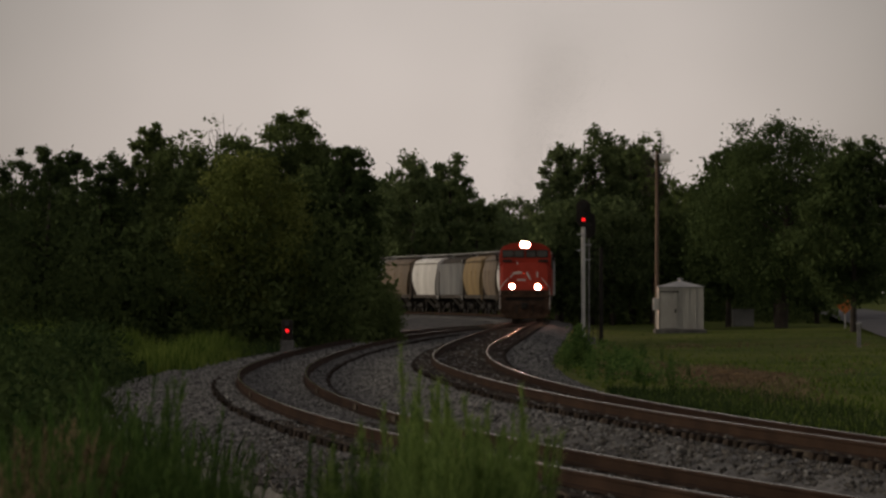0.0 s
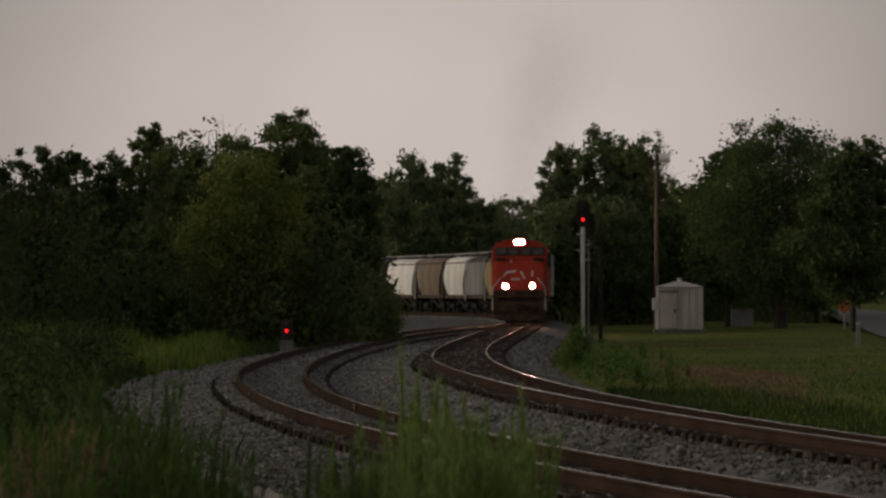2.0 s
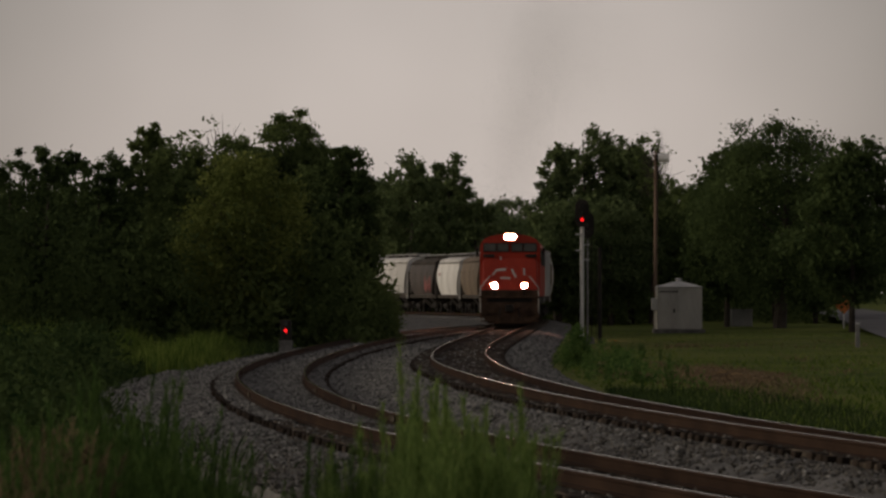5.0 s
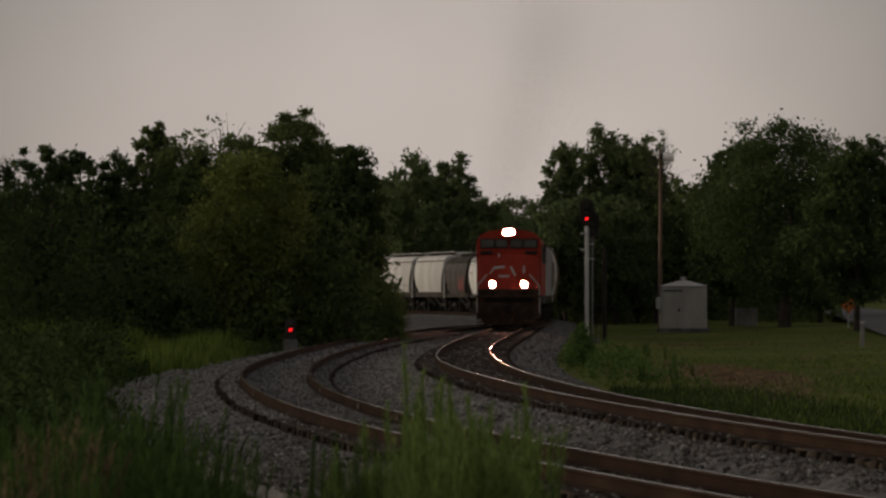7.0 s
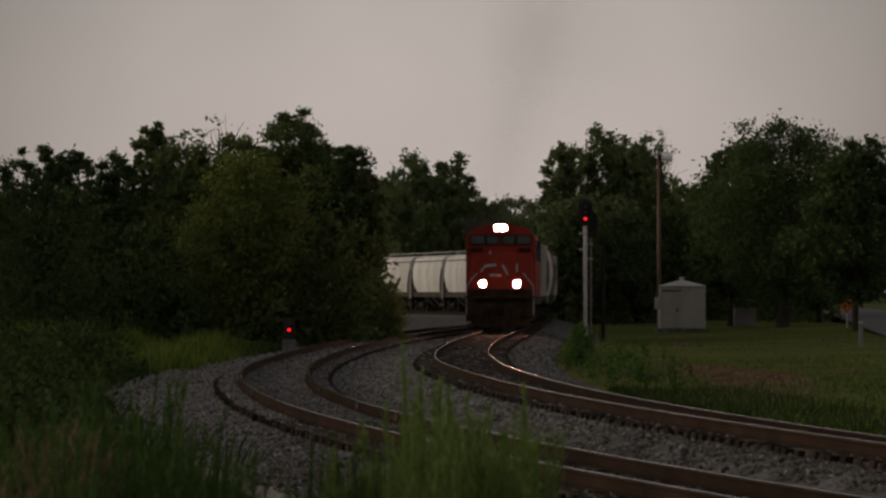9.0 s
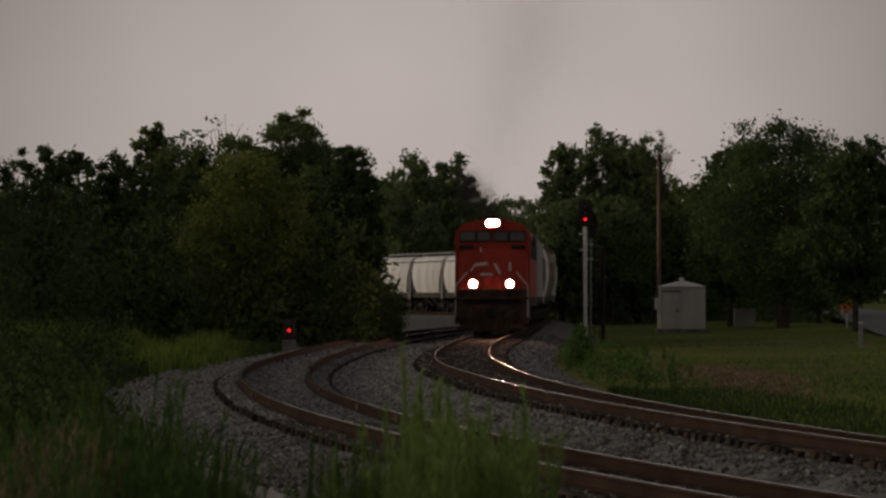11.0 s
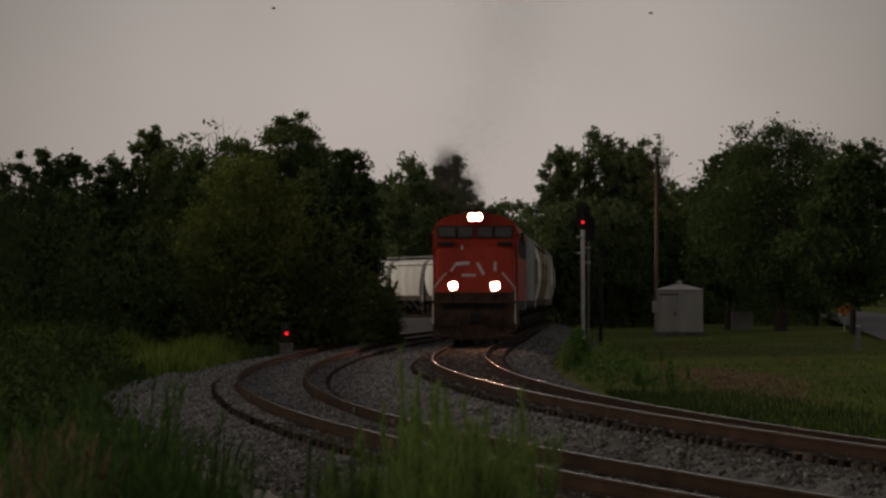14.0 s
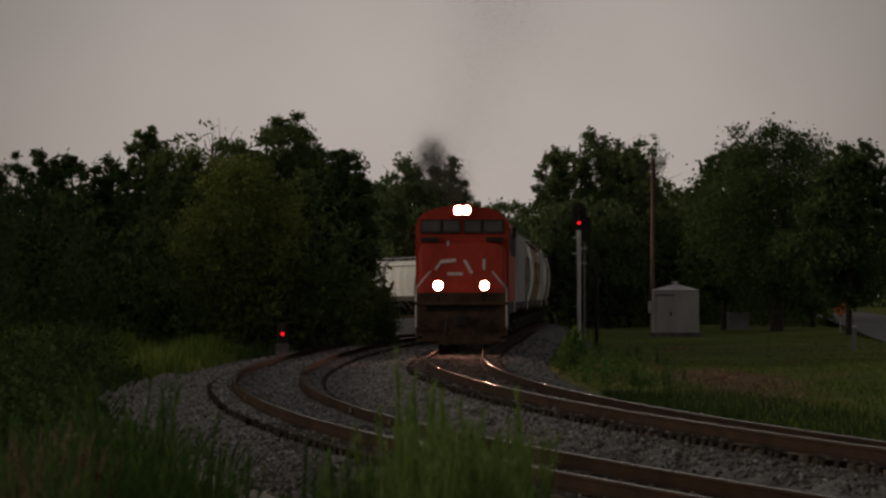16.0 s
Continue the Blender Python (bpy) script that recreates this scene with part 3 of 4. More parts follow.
def engine():
    loco = thing("locomotive", "red full-width diesel locomotive with lit headlights", "locomotive")
    w = 1.5
    part("frame", box(-1.45, 1.45, 0.35, 22.0, 1.12, 1.5, 0.04), M_BLACK, loco)
    plow = prism([(-1.1, 0.14), (1.1, 0.14), (1.36, 0.5), (1.48, 1.2), (-1.48, 1.2), (-1.36, 0.5)], 0.25, 0.5, None, 0.03)
    for s in (-1, 1):
        box(s * 1.15 - 0.3, s * 1.15 + 0.3, 0.1, 0.32, 0.24, 0.32, 0.01, plow)
        box(s * 1.15 - 0.3, s * 1.15 + 0.3, 0.12, 0.32, 0.62, 0.68, 0.01, plow)
    part("pilot", plow, M_GLARE, loco, "dark snowplow pilot plate with steps, brown standing in for headlight glare")
    part("coupler", box(-0.2, 0.2, -0.35, 0.4, 0.72, 1.08, 0.06), M_BLACK, loco)
    for s in (-1, 1):
        hose = tube((s * 0.45, 0.2, 0.95), (s * 0.5, 0.05, 0.45), 0.035, None, 8)
        part("air_hose", hose, M_BLACK, loco)
    part("front_plate", box(-1.46, 1.46, 0.5, 0.86, 1.5, 1.82, 0.03), M_GLARE, loco, "dark plate across the front deck, headlight glare put into its brown")
    part("platform", box(-1.5, 1.5, 0.15, 1.1, 1.42, 1.52, 0.015), M_GLARE, loco)
    # nose: full width, its front leaning back to the windscreens
    nose = bmesh.new()
    outline = [(-1.48, 1.52), (1.48, 1.52), (1.48, 3.2), (1.3, 3.45), (-1.3, 3.45), (-1.48, 3.2)]
    lo = [nose.verts.new((x * 0.93, 0.85 + 0.28 * max(0, z - 1.52), z)) for x, z in outline]
    hi = [nose.verts.new((x, 2.5, z)) for x, z in outline]
    nose.faces.new(lo[::-1]), nose.faces.new(hi)
    for i in range(6):
        nose.faces.new((lo[i], lo[(i + 1) % 6], hi[(i + 1) % 6], hi[i]))
    bmesh.ops.recalc_face_normals(nose, faces=nose.faces[:])
    bmesh.ops.bevel(nose, geom=nose.edges[:], offset=0.06, segments=3, affect="EDGES")
    part("nose", nose, M_RED, loco)
    # cab with rounded shoulders
    sh = [(-1.52, 1.52), (1.52, 1.52), (1.52, 3.95), (1.46, 4.2), (1.26, 4.42), (0.9, 4.56), (0.5, 4.62), (-0.5, 4.62), (-0.9, 4.56), (-1.26, 4.42), (-1.46, 4.2), (-1.52, 3.95)]
    cab = part("cab", prism(sh, 1.75, 5.0, None, 0.03), M_RED, loco)
    for s in (-1, 1):
        x0, x1 = sorted((s * 0.72, s * 1.3))
        frame_bm = box(x0 - 0.06, x1 + 0.06, 1.70, 1.76, 3.74, 4.2, 0.02)
        win = part("windscreen", frame_bm, M_BLACK, cab, "black rubber window surround")
        part("pane", box(x0, x1, 1.685, 1.71, 3.8, 4.14, 0.008), M_GLASS, win, "dark reflecting glass")
        x0, x1 = sorted((s * 0.1, s * 0.6))
        win = part("windscreen", box(x0 - 0.05, x1 + 0.05, 1.70, 1.76, 3.74, 4.2, 0.02), M_BLACK, cab)
        part("pane", box(x0, x1, 1.685, 1.71, 3.8, 4.14, 0.008), M_GLASS, win, "dark reflecting glass")
        x0, x1 = sorted((s * 0.78, s * 1.34))
        part("number_board", box(x0, x1, 1.32, 1.75, 3.47, 3.62, 0.02), M_BLACK, cab, "dark number board under the windscreen")
        part("side_window", box(s * 1.53 - 0.015, s * 1.53 + 0.015, 2.6, 4.2, 3.2, 3.95, 0.02), M_GLASS, cab)
        bm = box(s * 1.68 - 0.06, s * 1.68 + 0.06, 2.3, 2.36, 3.55, 3.95, 0.02)
        tube((s * 1.52, 2.35, 3.9), (s * 1.68, 2.35, 3.9), 0.015, None, 6, bm)
        part("mirror", bm, M_BLACK, cab)
    door = box(-0.33, 0.33, -0.015, 0.05, -0.32, 0.32, 0.012)
    door.transform(pose(0, 0.85 + 0.28 * 0.48, 2.0, math.degrees(-math.atan(0.28))))
    part("nose_door", door, M_RED, loco)
    # plain marks in the place of the emblem on the nose
    for x, z, ww, hh, lean in ((-0.45, 2.84, 0.52, 0.12, -6), (-0.78, 2.68, 0.07, 0.3, 35), (-0.22, 2.42, 0.5, 0.1, 0), (0.2, 2.66, 0.1, 0.5, -28), (0.72, 2.74, 0.09, 0.36, 0)):
        y = 0.85 + 0.28 * (z - 1.52)
        bm = box(-ww / 2, ww / 2, -0.02, 0.015, -hh / 2, hh / 2, 0.008)
        bm.transform(pose(x, y, z, math.degrees(-math.atan(0.28))) @ pose(0, 0, 0, 0, lean))
        part("emblem_bar", bm, M_WHITE, loco, "white emblem stroke")
    part("marking_bar", box(-0.5, -0.42, 1.36, 1.40, 3.28, 3.5, 0.005), M_WHITE, loco)
    # headlight pair over the cab front
    hl = part("headlight", box(-0.34, 0.34, 1.55, 1.95, 4.32, 4.68, 0.05), M_RED, loco, "red headlight housing with two lit lamps")
    for s in (-1, 1):
        part("lamp", tube((s * 0.125, 1.52, 4.5), (s * 0.125, 1.545, 4.5), 0.13, 0.13, 20), M_LAMP, hl, "lit warm white lamp")
        shroud(hl, s * 0.125, 1.42, 1.56, 4.5, 0.145)
    for s in (-1, 1):
        d = part("ditch_light", box(s * 0.745 - 0.15, s * 0.745 + 0.15, 0.1, 0.35, 1.86, 2.2, 0.04), M_BLACK, loco, "black lamp housing on the front deck")
        part("lamp", tube((s * 0.745, 0.06, 2.04), (s * 0.745, 0.09, 2.04), 0.135, 0.135, 20), M_LAMP, d, "lit warm white lamp")
        shroud(d, s * 0.745, -0.06, 0.12, 2.04, 0.155)
        part("bracket", box(s * 0.745 - 0.06, s * 0.745 + 0.06, 0.18, 0.28, 1.5, 1.88, 0.01), M_BLACK, d)
        bm = tube((s * 1.46, 0.2, 0.7), (s * 1.46, 0.2, 1.95), 0.028, None, 8)
        tube((s * 1.46, 0.2, 1.95), (s * 1.0, 0.25, 2.5), 0.028, None, 8, bm)
        tube((s * 1.0, 0.25, 2.5), (s * 1.0, 1.14, 2.5), 0.022, None, 8, bm)
        part("handrail", bm, M_WHITE, loco, "white grab rail")
        part("step_well", box(s * 1.3 - 0.18, s * 1.3 + 0.18, 0.3, 0.9, 0.4, 1.42, 0.03), M_GLARE, loco)
    # car body
    hood = [(-1.5, 1.5), (1.5, 1.5), (1.5, 4.0), (1.3, 4.35), (0.8, 4.5), (-0.8, 4.5), (-1.3, 4.35), (-1.5, 4.0)]
    hood_ob = part("car_body", prism(hood, 5.0, 21.6, None, 0.03), M_RED, loco)
    for s in (-1, 1):
        for k in range(7):
            y = 6.2 + k * 2.1
            part("side_grille", box(s * 1.5 - 0.03, s * 1.5 + 0.03, y, y + 1.4, 3.1, 3.85, 0.01), M_BLACK, hood_ob)
    for y in (8.5, 14.0, 18.0):
        part("roof_fan", tube((0, y, 4.48), (0, y, 4.66), 0.7, 0.66, 24), M_BLACK, hood_ob)
    part("exhaust_stack", box(-0.35, 0.35, 10.8, 11.6, 4.45, 4.82, 0.03), M_BLACK, hood_ob)
    part("fuel_tank", prism([(-1.35, 0.5), (-1.1, 0.3), (1.1, 0.3), (1.35, 0.5), (1.35, 1.15), (-1.35, 1.15)], 8.5, 14.0, None, 0.04), M_BLACK, loco)
    horn = tube((-0.25, 4.2, 4.72), (-0.25, 3.8, 4.76), 0.03, 0.07, 10)
    tube((0.0, 4.2, 4.75), (0.0, 3.7, 4.8), 0.03, 0.08, 10, horn)
    box(-0.3, 0.1, 4.1, 4.25, 4.58, 4.78, 0.01, horn)
    part("horn", horn, M_BLACK, loco)
    for y in (4.0, 18.2):
        bm = box(-1.2, -1.0, y - 2.0, y + 2.0, 0.42, 0.85, 0.05)
        box(1.0, 1.2, y - 2.0, y + 2.0, 0.42, 0.85, 0.05, bm)
        box(-1.0, 1.0, y - 1.9, y + 1.9, 0.55, 1.0, 0.05, bm)
        tr = part("truck", bm, M_BLACK, loco)
        for k in (-1.6, 0, 1.6):
            wheelset(tr, y + k)
    return loco


def start_s():
    return float(np.interp(264.8, TABLE_Y, TABLE_S))


def front_s(t):
    """Place of the train's front along the line at t seconds: about 7.6 m/s, easing a little."""
    return start_s() - 7.776 * t + 0.02 * t * t


def train_pose(s, half):
    """Pose of a vehicle whose middle is s metres along, resting on two points half apart."""
    xa, ya = on_line(s - half)
    xb, yb = on_line(s + half)
    x, y = (xa + xb) / 2, (ya + yb) / 2
    return x, y, -math.degrees(math.atan2(xb - xa, yb - ya))


TIMES = [i * 0.5 for i in range(33)]
TRAIN = []


def build_train():
    loco = engine()
    TRAIN.append((loco, None, 0))
    kinds = {
        "white": hopper_car("white", 13.0, "short white covered hopper car with bowed sides"),
        "marked": hopper_car("white", 13.0, "short white covered hopper car with a small red mark", plaque=True),
        "long": hopper_car("white", 15.0, "long white covered hopper car with bowed sides and rust streaks"),
        "brown": hopper_car("brown", 13.0, "dull brown covered hopper car with bowed sides"),
        "grey": hopper_car("grey", 13.0, "light grey ribbed covered hopper car", ribbed=True),
        "first": hopper_car("grey", 17.6, "long light grey ribbed hopper car coupled to the locomotive", ribbed=True),
        "ochre": hopper_car("ochre", 13.0, "weathered ochre covered hopper car with bowed sides"),
        "dark": hopper_car("dark", 13.0, "near-black covered hopper car with red paint marks", tagged_side=True),
    }
    order = ["first", "brown", "white", "brown", "ochre", "grey", "white", "brown", "marked", "dark"] + ["long"] * 13
    used = set()
    back = 22.9
    for k in order:
        ob = kinds[k]
        if k in used:
            ob = copy_thing(kinds[k], Matrix())
            WHEELS.extend((o, o.location.y, o.location.z) for o in ob.children_recursive if o.name.startswith("wheelset"))
        used.add(k)
        length = {"first": 17.6, "long": 15.0}.get(k, 13.0)
        TRAIN.append((ob, back + length / 2, length / 2 - 2.6))
        back += length


# ---- lineside things ----
def signal_mast(x, y, top, label, lit, mast, r=0.075):
    z0 = -0.6
    sig = thing("railway_signal", label, "railway signal", pose(x, y, z0), group="lineside signals")
    H = top - z0
    part("base", box(-0.3, 0.3, -0.3, 0.3, 0, 0.35, 0.03), M_BALLAST, sig, "concrete foundation")
    part("mast", tube((0, 0, 0.3), (0, 0, H - 0.6), r, None, 14), mast, sig)
    ys = -0.16
    n = 14
    ring = [(0.29 * math.cos(a), H - 0.84 + 0.29 * math.sin(a)) for a in [math.pi + i * math.pi / n for i in range(n + 1)]]
    ring += [(0.29 * math.cos(a), H - 0.29 + 0.29 * math.sin(a)) for a in [i * math.pi / n for i in range(n + 1)]]
    part("backplate", prism(ring, ys - 0.02, ys + 0.02), M_BLACK, sig, "flat black oval backplate")
    part("housing", box(-0.2, 0.2, ys + 0.02, ys + 0.3, H - 1.05, H - 0.08, 0.04), M_BLACK, sig)
    for k in range(3):
        z = H - 0.29 - k * 0.265
        hood = tube((0, ys - 0.26, z), (0, ys, z), 0.12, None, 16, None, False)
        bmesh.ops.delete(hood, geom=[f for f in hood.faces if f.calc_center_median().z < z - 0.06], context="FACES")
        bmesh.ops.solidify(hood, geom=hood.faces[:], thickness=0.008)
        part("visor", hood, M_BLACK, sig)
        part("lens", tube((0, ys - 0.05, z), (0, ys - 0.02, z), 0.068, None, 18), M_SIGRED if (lit and k == 2) else M_LENS, sig, "lit red lens" if (lit and k == 2) else "unlit dark lens")
    lad = bmesh.new()
    for s in (-0.1, 0.1):
        tube((s + 0.3, 0.3, 0.2), (s + 0.3, 0.3, H - 1.2), 0.012, None, 6, lad)
    k = 0.5
    while k < H - 1.3:
        tube((0.2, 0.3, k), (0.4, 0.3, k), 0.008, None, 5, lad)
        k += 0.33
    part("ladder", lad, M_BLACK, sig)
    for k in (H - 1.45, H - 2.1):
        part("clamp", box(-0.26, 0.1, -0.1, 0.1, k, k + 0.06, 0.01), M_STEEL, sig)
    return sig


def build_lineside():
    signal_mast(5.71, 184.0, 5.49, "tall lineside signal showing red on a silver mast", True, M_SILVER, 0.085)
    signal_mast(6.35, 197.0, 5.2, "second unlit lineside signal on a dull mast", False, M_DIM, 0.05)
    post = thing("line_post", "dark slender wooden post beside the signals", "post", pose(7.0, 200, -0.6))
    part("shaft", tube((0, 0, 0), (0, 0, 4.3), 0.1, 0.085, 10), M_BLACK, post)
    # dwarf signal
    d = thing("dwarf_signal", "low dwarf signal showing red beside the siding", "railway signal", pose(-5.75, 167, -0.5), group="lineside signals")
    part("base", box(-0.25, 0.25, -0.25, 0.25, 0, 0.45, 0.03), M_BALLAST, d, "pale concrete block")
    part("housing", box(-0.2, 0.2, -0.15, 0.2, 0.45, 1.2, 0.05), M_BLACK, d)
    part("lens", tube((0, -0.19, 0.8), (0, -0.14, 0.8), 0.066, None, 18), M_SIGRED, d, "lit red lens")
    part("lens", tube((0, -0.19, 1.05), (0, -0.14, 1.05), 0.085, None, 18), M_LENS, d, "unlit dark lens")
    # equipment shed
    sh = thing("equipment_shed", "small grey sheet-metal signal shed with a hipped roof", "shed", pose(13.1, 250, -0.42))
    part("slab", box(-1.4, 1.4, -1.4, 1.4, -0.2, 0.08, 0.02), M_BALLAST, sh, "concrete slab")
    wl_ob = part("wall_shell", box(-1.22, 1.22, -1.2, 1.2, 0.08, 2.42, 0.02), M_SHED, sh)
    for i in range(7):
        x = -1.22 + i * 2.44 / 6
        part("seam", box(x - 0.02, x + 0.02, -1.225, -1.2, 0.1, 2.4, 0.004), M_SHED, wl_ob)
    dr = part("door", box(-1.05, -0.2, -1.25, -1.2, 0.15, 2.1, 0.012), M_SHED, sh, "grey sheet steel door")
    part("handle", box(-0.36, -0.26, -1.29, -1.25, 1.0, 1.2, 0.01), M_BLACK, dr)
    part("drip_rail", box(-1.15, -0.1, -1.29, -1.2, 2.12, 2.18, 0.01), M_BLACK, dr)
    roof = bmesh.new()
    a = [roof.verts.new(p) for p in ((-1.32, -1.3, 2.42), (1.32, -1.3, 2.42), (1.32, 1.3, 2.42), (-1.32, 1.3, 2.42))]
    b = [roof.verts.new(p) for p in ((-0.12, -0.12, 2.74), (0.12, -0.12, 2.74), (0.12, 0.12, 2.74), (-0.12, 0.12, 2.74))]
    roof.faces.new(a[::-1]), roof.faces.new(b)
    for i in range(4):
        roof.faces.new((a[i], a[(i + 1) % 4], b[(i + 1) % 4], b[i]))
    part("roof", roof, M_STEEL, sh, "pale metal hipped roof")
    bm = tube((0, 0, 2.72), (0, 0, 2.84), 0.1, None, 12)
    tube((0, 0, 2.84), (0, 0, 2.9), 0.2, 0.12, 12, bm)
    part("roof_vent", bm, M_STEEL, sh)
    bx = part("meter_box", box(-1.52, -1.22, -0.9, -0.4, 1.15, 1.8, 0.03), M_STEEL, sh, "grey meter box on the side wall")
    part("conduit", tube((-1.35, -0.65, 0), (-1.35, -0.65, 1.15), 0.03, None, 8), M_STEEL, bx)
    # lamp pole behind the shed
    p = thing("street_lamp", "tall wooden pole with a silver area lamp", "street lamp", pose(12.3, 260, -0.4))
    part("pole", tube((0, 0, 0), (0, 0, 10.2), 0.12, 0.085, 12), M_WOOD, p, "brown weathered wooden pole")
    part("arm", tube((0, 0, 9.85), (0.5, -0.1, 9.85), 0.03, None, 8), M_STEEL, p)
    lum = tube((0.15, -0.1, 9.83), (0.78, -0.1, 9.80), 0.23, 0.25, 16)
    part("luminaire", lum, M_ENAMEL, p, "silver cylindrical lamp head")
    part("cap", tube((-0.02, -0.1, 9.83), (0.15, -0.1, 9.83), 0.19, 0.19, 16), M_BLACK, p)
    part("photocell", tube((-0.2, 0, 10.1), (-0.2, 0, 10.4), 0.06, None, 8), M_BLACK, p)
    # white marker post, sign, far roadside pieces
    mk = thing("marker_post", "short pale marker post in the grass", "post", pose(16.1, 175, -0.42))
    part("post_body", box(-0.08, 0.08, -0.06, 0.06, 0, 0.9, 0.02), M_DIM, mk)
    part("cap", box(-0.09, 0.09, -0.07, 0.07, 0.9, 0.96, 0.02), M_STEEL, mk)
    sg = thing("warning_sign", "orange warning sign on a post by the road", "road sign", pose(23.3, 262, -0.4))
    part("post", box(-0.04, 0.04, 0, 0.06, 0, 1.8, 0.005), M_STEEL, sg)
    bm = box(-0.38, 0.38, -0.03, 0, -0.38, 0.38, 0.01)
    bm.transform(pose(0, 0, 1.35, 0, 45, 0))
    part("panel", bm, M_ORANGE, sg)
    cb = thing("utility_cabinet", "pale grey utility cabinet under the big tree", "cabinet", pose(18.3, 276, -0.4))
    part("body", box(-0.65, 0.65, -0.4, 0.4, 0, 1.0, 0.05), M_DIM, cb)
    part("lid", box(-0.7, 0.7, -0.45, 0.45, 1.0, 1.08, 0.03), M_DIM, cb)
    # side road
    ys = np.linspace(60, 470, 60)
    cx = 23.0 + 0.0655 * (ys - 200)
    v = []
    for x, y in zip(cx, ys):
        v += [(x - 3.2, y, -0.36), (x + 3.2, y, -0.30)]
    v = np.array(v)
    v[:, 2] = -0.36 + 0.3 * smooth(190, 330, v[:, 1])
    i = np.arange(59) * 2
    me = mesh_np("road", v, np.stack((i, i + 1, i + 3, i + 2), -1))
    tagged(part("road", me, M_ROAD), "pale grey asphalt side road", "road", kind="structure")


# ---- plants ----
def leaf_cloud(rng, centres, radii, per, size, squash=0.8):
    """Leaf quads scattered round clump centres."""
    n = len(centres) * per
    c = np.repeat(centres, per, 0)
    r = np.repeat(radii, per)[:, None]
    p = c + rng.normal(0, 0.5, (n, 3)) * r * np.array([1, 1, squash])
    a = rng.normal(0, 1, (n, 3))
    a /= np.linalg.norm(a, axis=1)[:, None]
    b = np.cross(a, rng.normal(0, 1, (n, 3)))
    b /= np.linalg.norm(b, axis=1)[:, None] + 1e-9
    s = (size * (0.6 + 0.8 * rng.random(n)))[:, None]
    v = np.stack((p - a * s, p + b * s * 0.5, p + a * s, p - b * s * 0.5), 1).reshape(-1, 3)
    return v, np.arange(4 * n).reshape(n, 4)


def tree(x, y, top, rad, leaf=None, low=0.15, clumps=70, per=75, size=0.16, label="dense dark green broadleaf tree", spiky=0.0, trunk=None, bare=False, seed=0):
    rng = np.random.default_rng(seed * 31 + 7)
    z0 = float(ground_z(np.array(x), np.array(y)))
    H = (top - z0) * 1.02
    t = thing("tree", label, "tree", pose(x, y, z0 - 0.05), group="lineside trees")
    r = trunk or max(0.12, H * 0.018)
    lean = rng.normal(0, 0.02, 2) * H
    bm = tube((0, 0, 0), (lean[0], lean[1], H * 0.55), r, r * 0.5, 9)
    tube((lean[0], lean[1], H * 0.55), (lean[0] * 1.5, lean[1], H * 0.92), r * 0.5, r * 0.12, 7, bm)
    for k in range(12 if not bare else 30):
        s = rng.uniform(max(0.18, low), 0.8)
        a = rng.uniform(0, 6.28)
        reach = rad * rng.uniform(0.5, 0.9) * (1 - 0.5 * abs(s - 0.5))
        p = (lean[0] * min(1, s / 0.55), lean[1] * min(1, s / 0.55), H * s)
        q = (math.cos(a) * reach, math.sin(a) * reach, min(H * 0.95, H * s + reach * rng.uniform(0.5, 1.1)))
        tube(p, q, r * 0.32 * (1.1 - s), r * 0.06, 5, bm)
        if bare:
            for j in range(6):
                w = np.array(q) * 0.5 + np.array(p) * 0.5 + rng.normal(0, 0.25, 3)
                tube(w, w + rng.normal(0, 0.5, 3) + np.array((0, 0, 0.6)), 0.02, 0.006, 4, bm)
    part("trunk", bm, M_BARK, t)
    # crown: clumps through an uneven egg, thicker outside
    d = rng.normal(0, 1, (clumps, 3))
    d /= np.linalg.norm(d, axis=1)[:, None]
    rr = 0.45 + 0.55 * rng.random(clumps) ** 0.5
    mid, half = H * (1 + low) / 2, H * (1 - low) / 2
    lump = 1 + 0.16 * np.sin(d[:, 0] * 5 + seed) * np.sin(d[:, 2] * 6 + seed * 2)
    c = np.stack((d[:, 0] * rad * rr * lump, d[:, 1] * rad * rr * lump, mid + d[:, 2] * half * rr * 0.93), 1)
    cr = rad * (0.16 + 0.13 * rng.random(clumps))
    if spiky:
        m = 8
        sp = np.stack((rng.normal(0, rad * 0.4, m), rng.normal(0, rad * 0.4, m), H * rng.uniform(0.8, 0.99, m)), 1)
        c, cr = np.concatenate((c, sp)), np.concatenate((cr, np.full(m, rad * 0.14)))
    if bare:
        per = max(6, per // 6)
    v, f = leaf_cloud(rng, c, cr, per, size)
    part("crown", mesh_np("crown", v, f), leaf or M_LEAF, t)
    return t


def shrubs(name, label, xs, ys, tops, rad, leaf, per, size, seed, kind="stuff", category="bushes"):
    """A continuous thicket as many leaf clumps over its ground."""
    rng = np.random.default_rng(seed)
    c, r = [], []
    for x, y, top in zip(xs, ys, tops):
        z0 = float(ground_z(np.array(x), np.array(y)))
        k = max(2, int((top - z0) / (rad * 0.8)))
        for j in range(k):
            c.append((x + rng.normal(0, rad * 0.4), y + rng.normal(0, rad * 0.5), z0 + (top - z0 - rad * 0.4) * (j + 0.6) / k))
            r.append(rad * rng.uniform(0.7, 1.1))
    v, f = leaf_cloud(rng, np.array(c), np.array(r), per, size)
    tagged(part(name, mesh_np(name, v, f), leaf), label, category, kind=kind)


def at_angle(px, y):
    """Sideways place at a bearing given in eighths of a milliradian, y metres ahead."""
    return px / 8000 * y


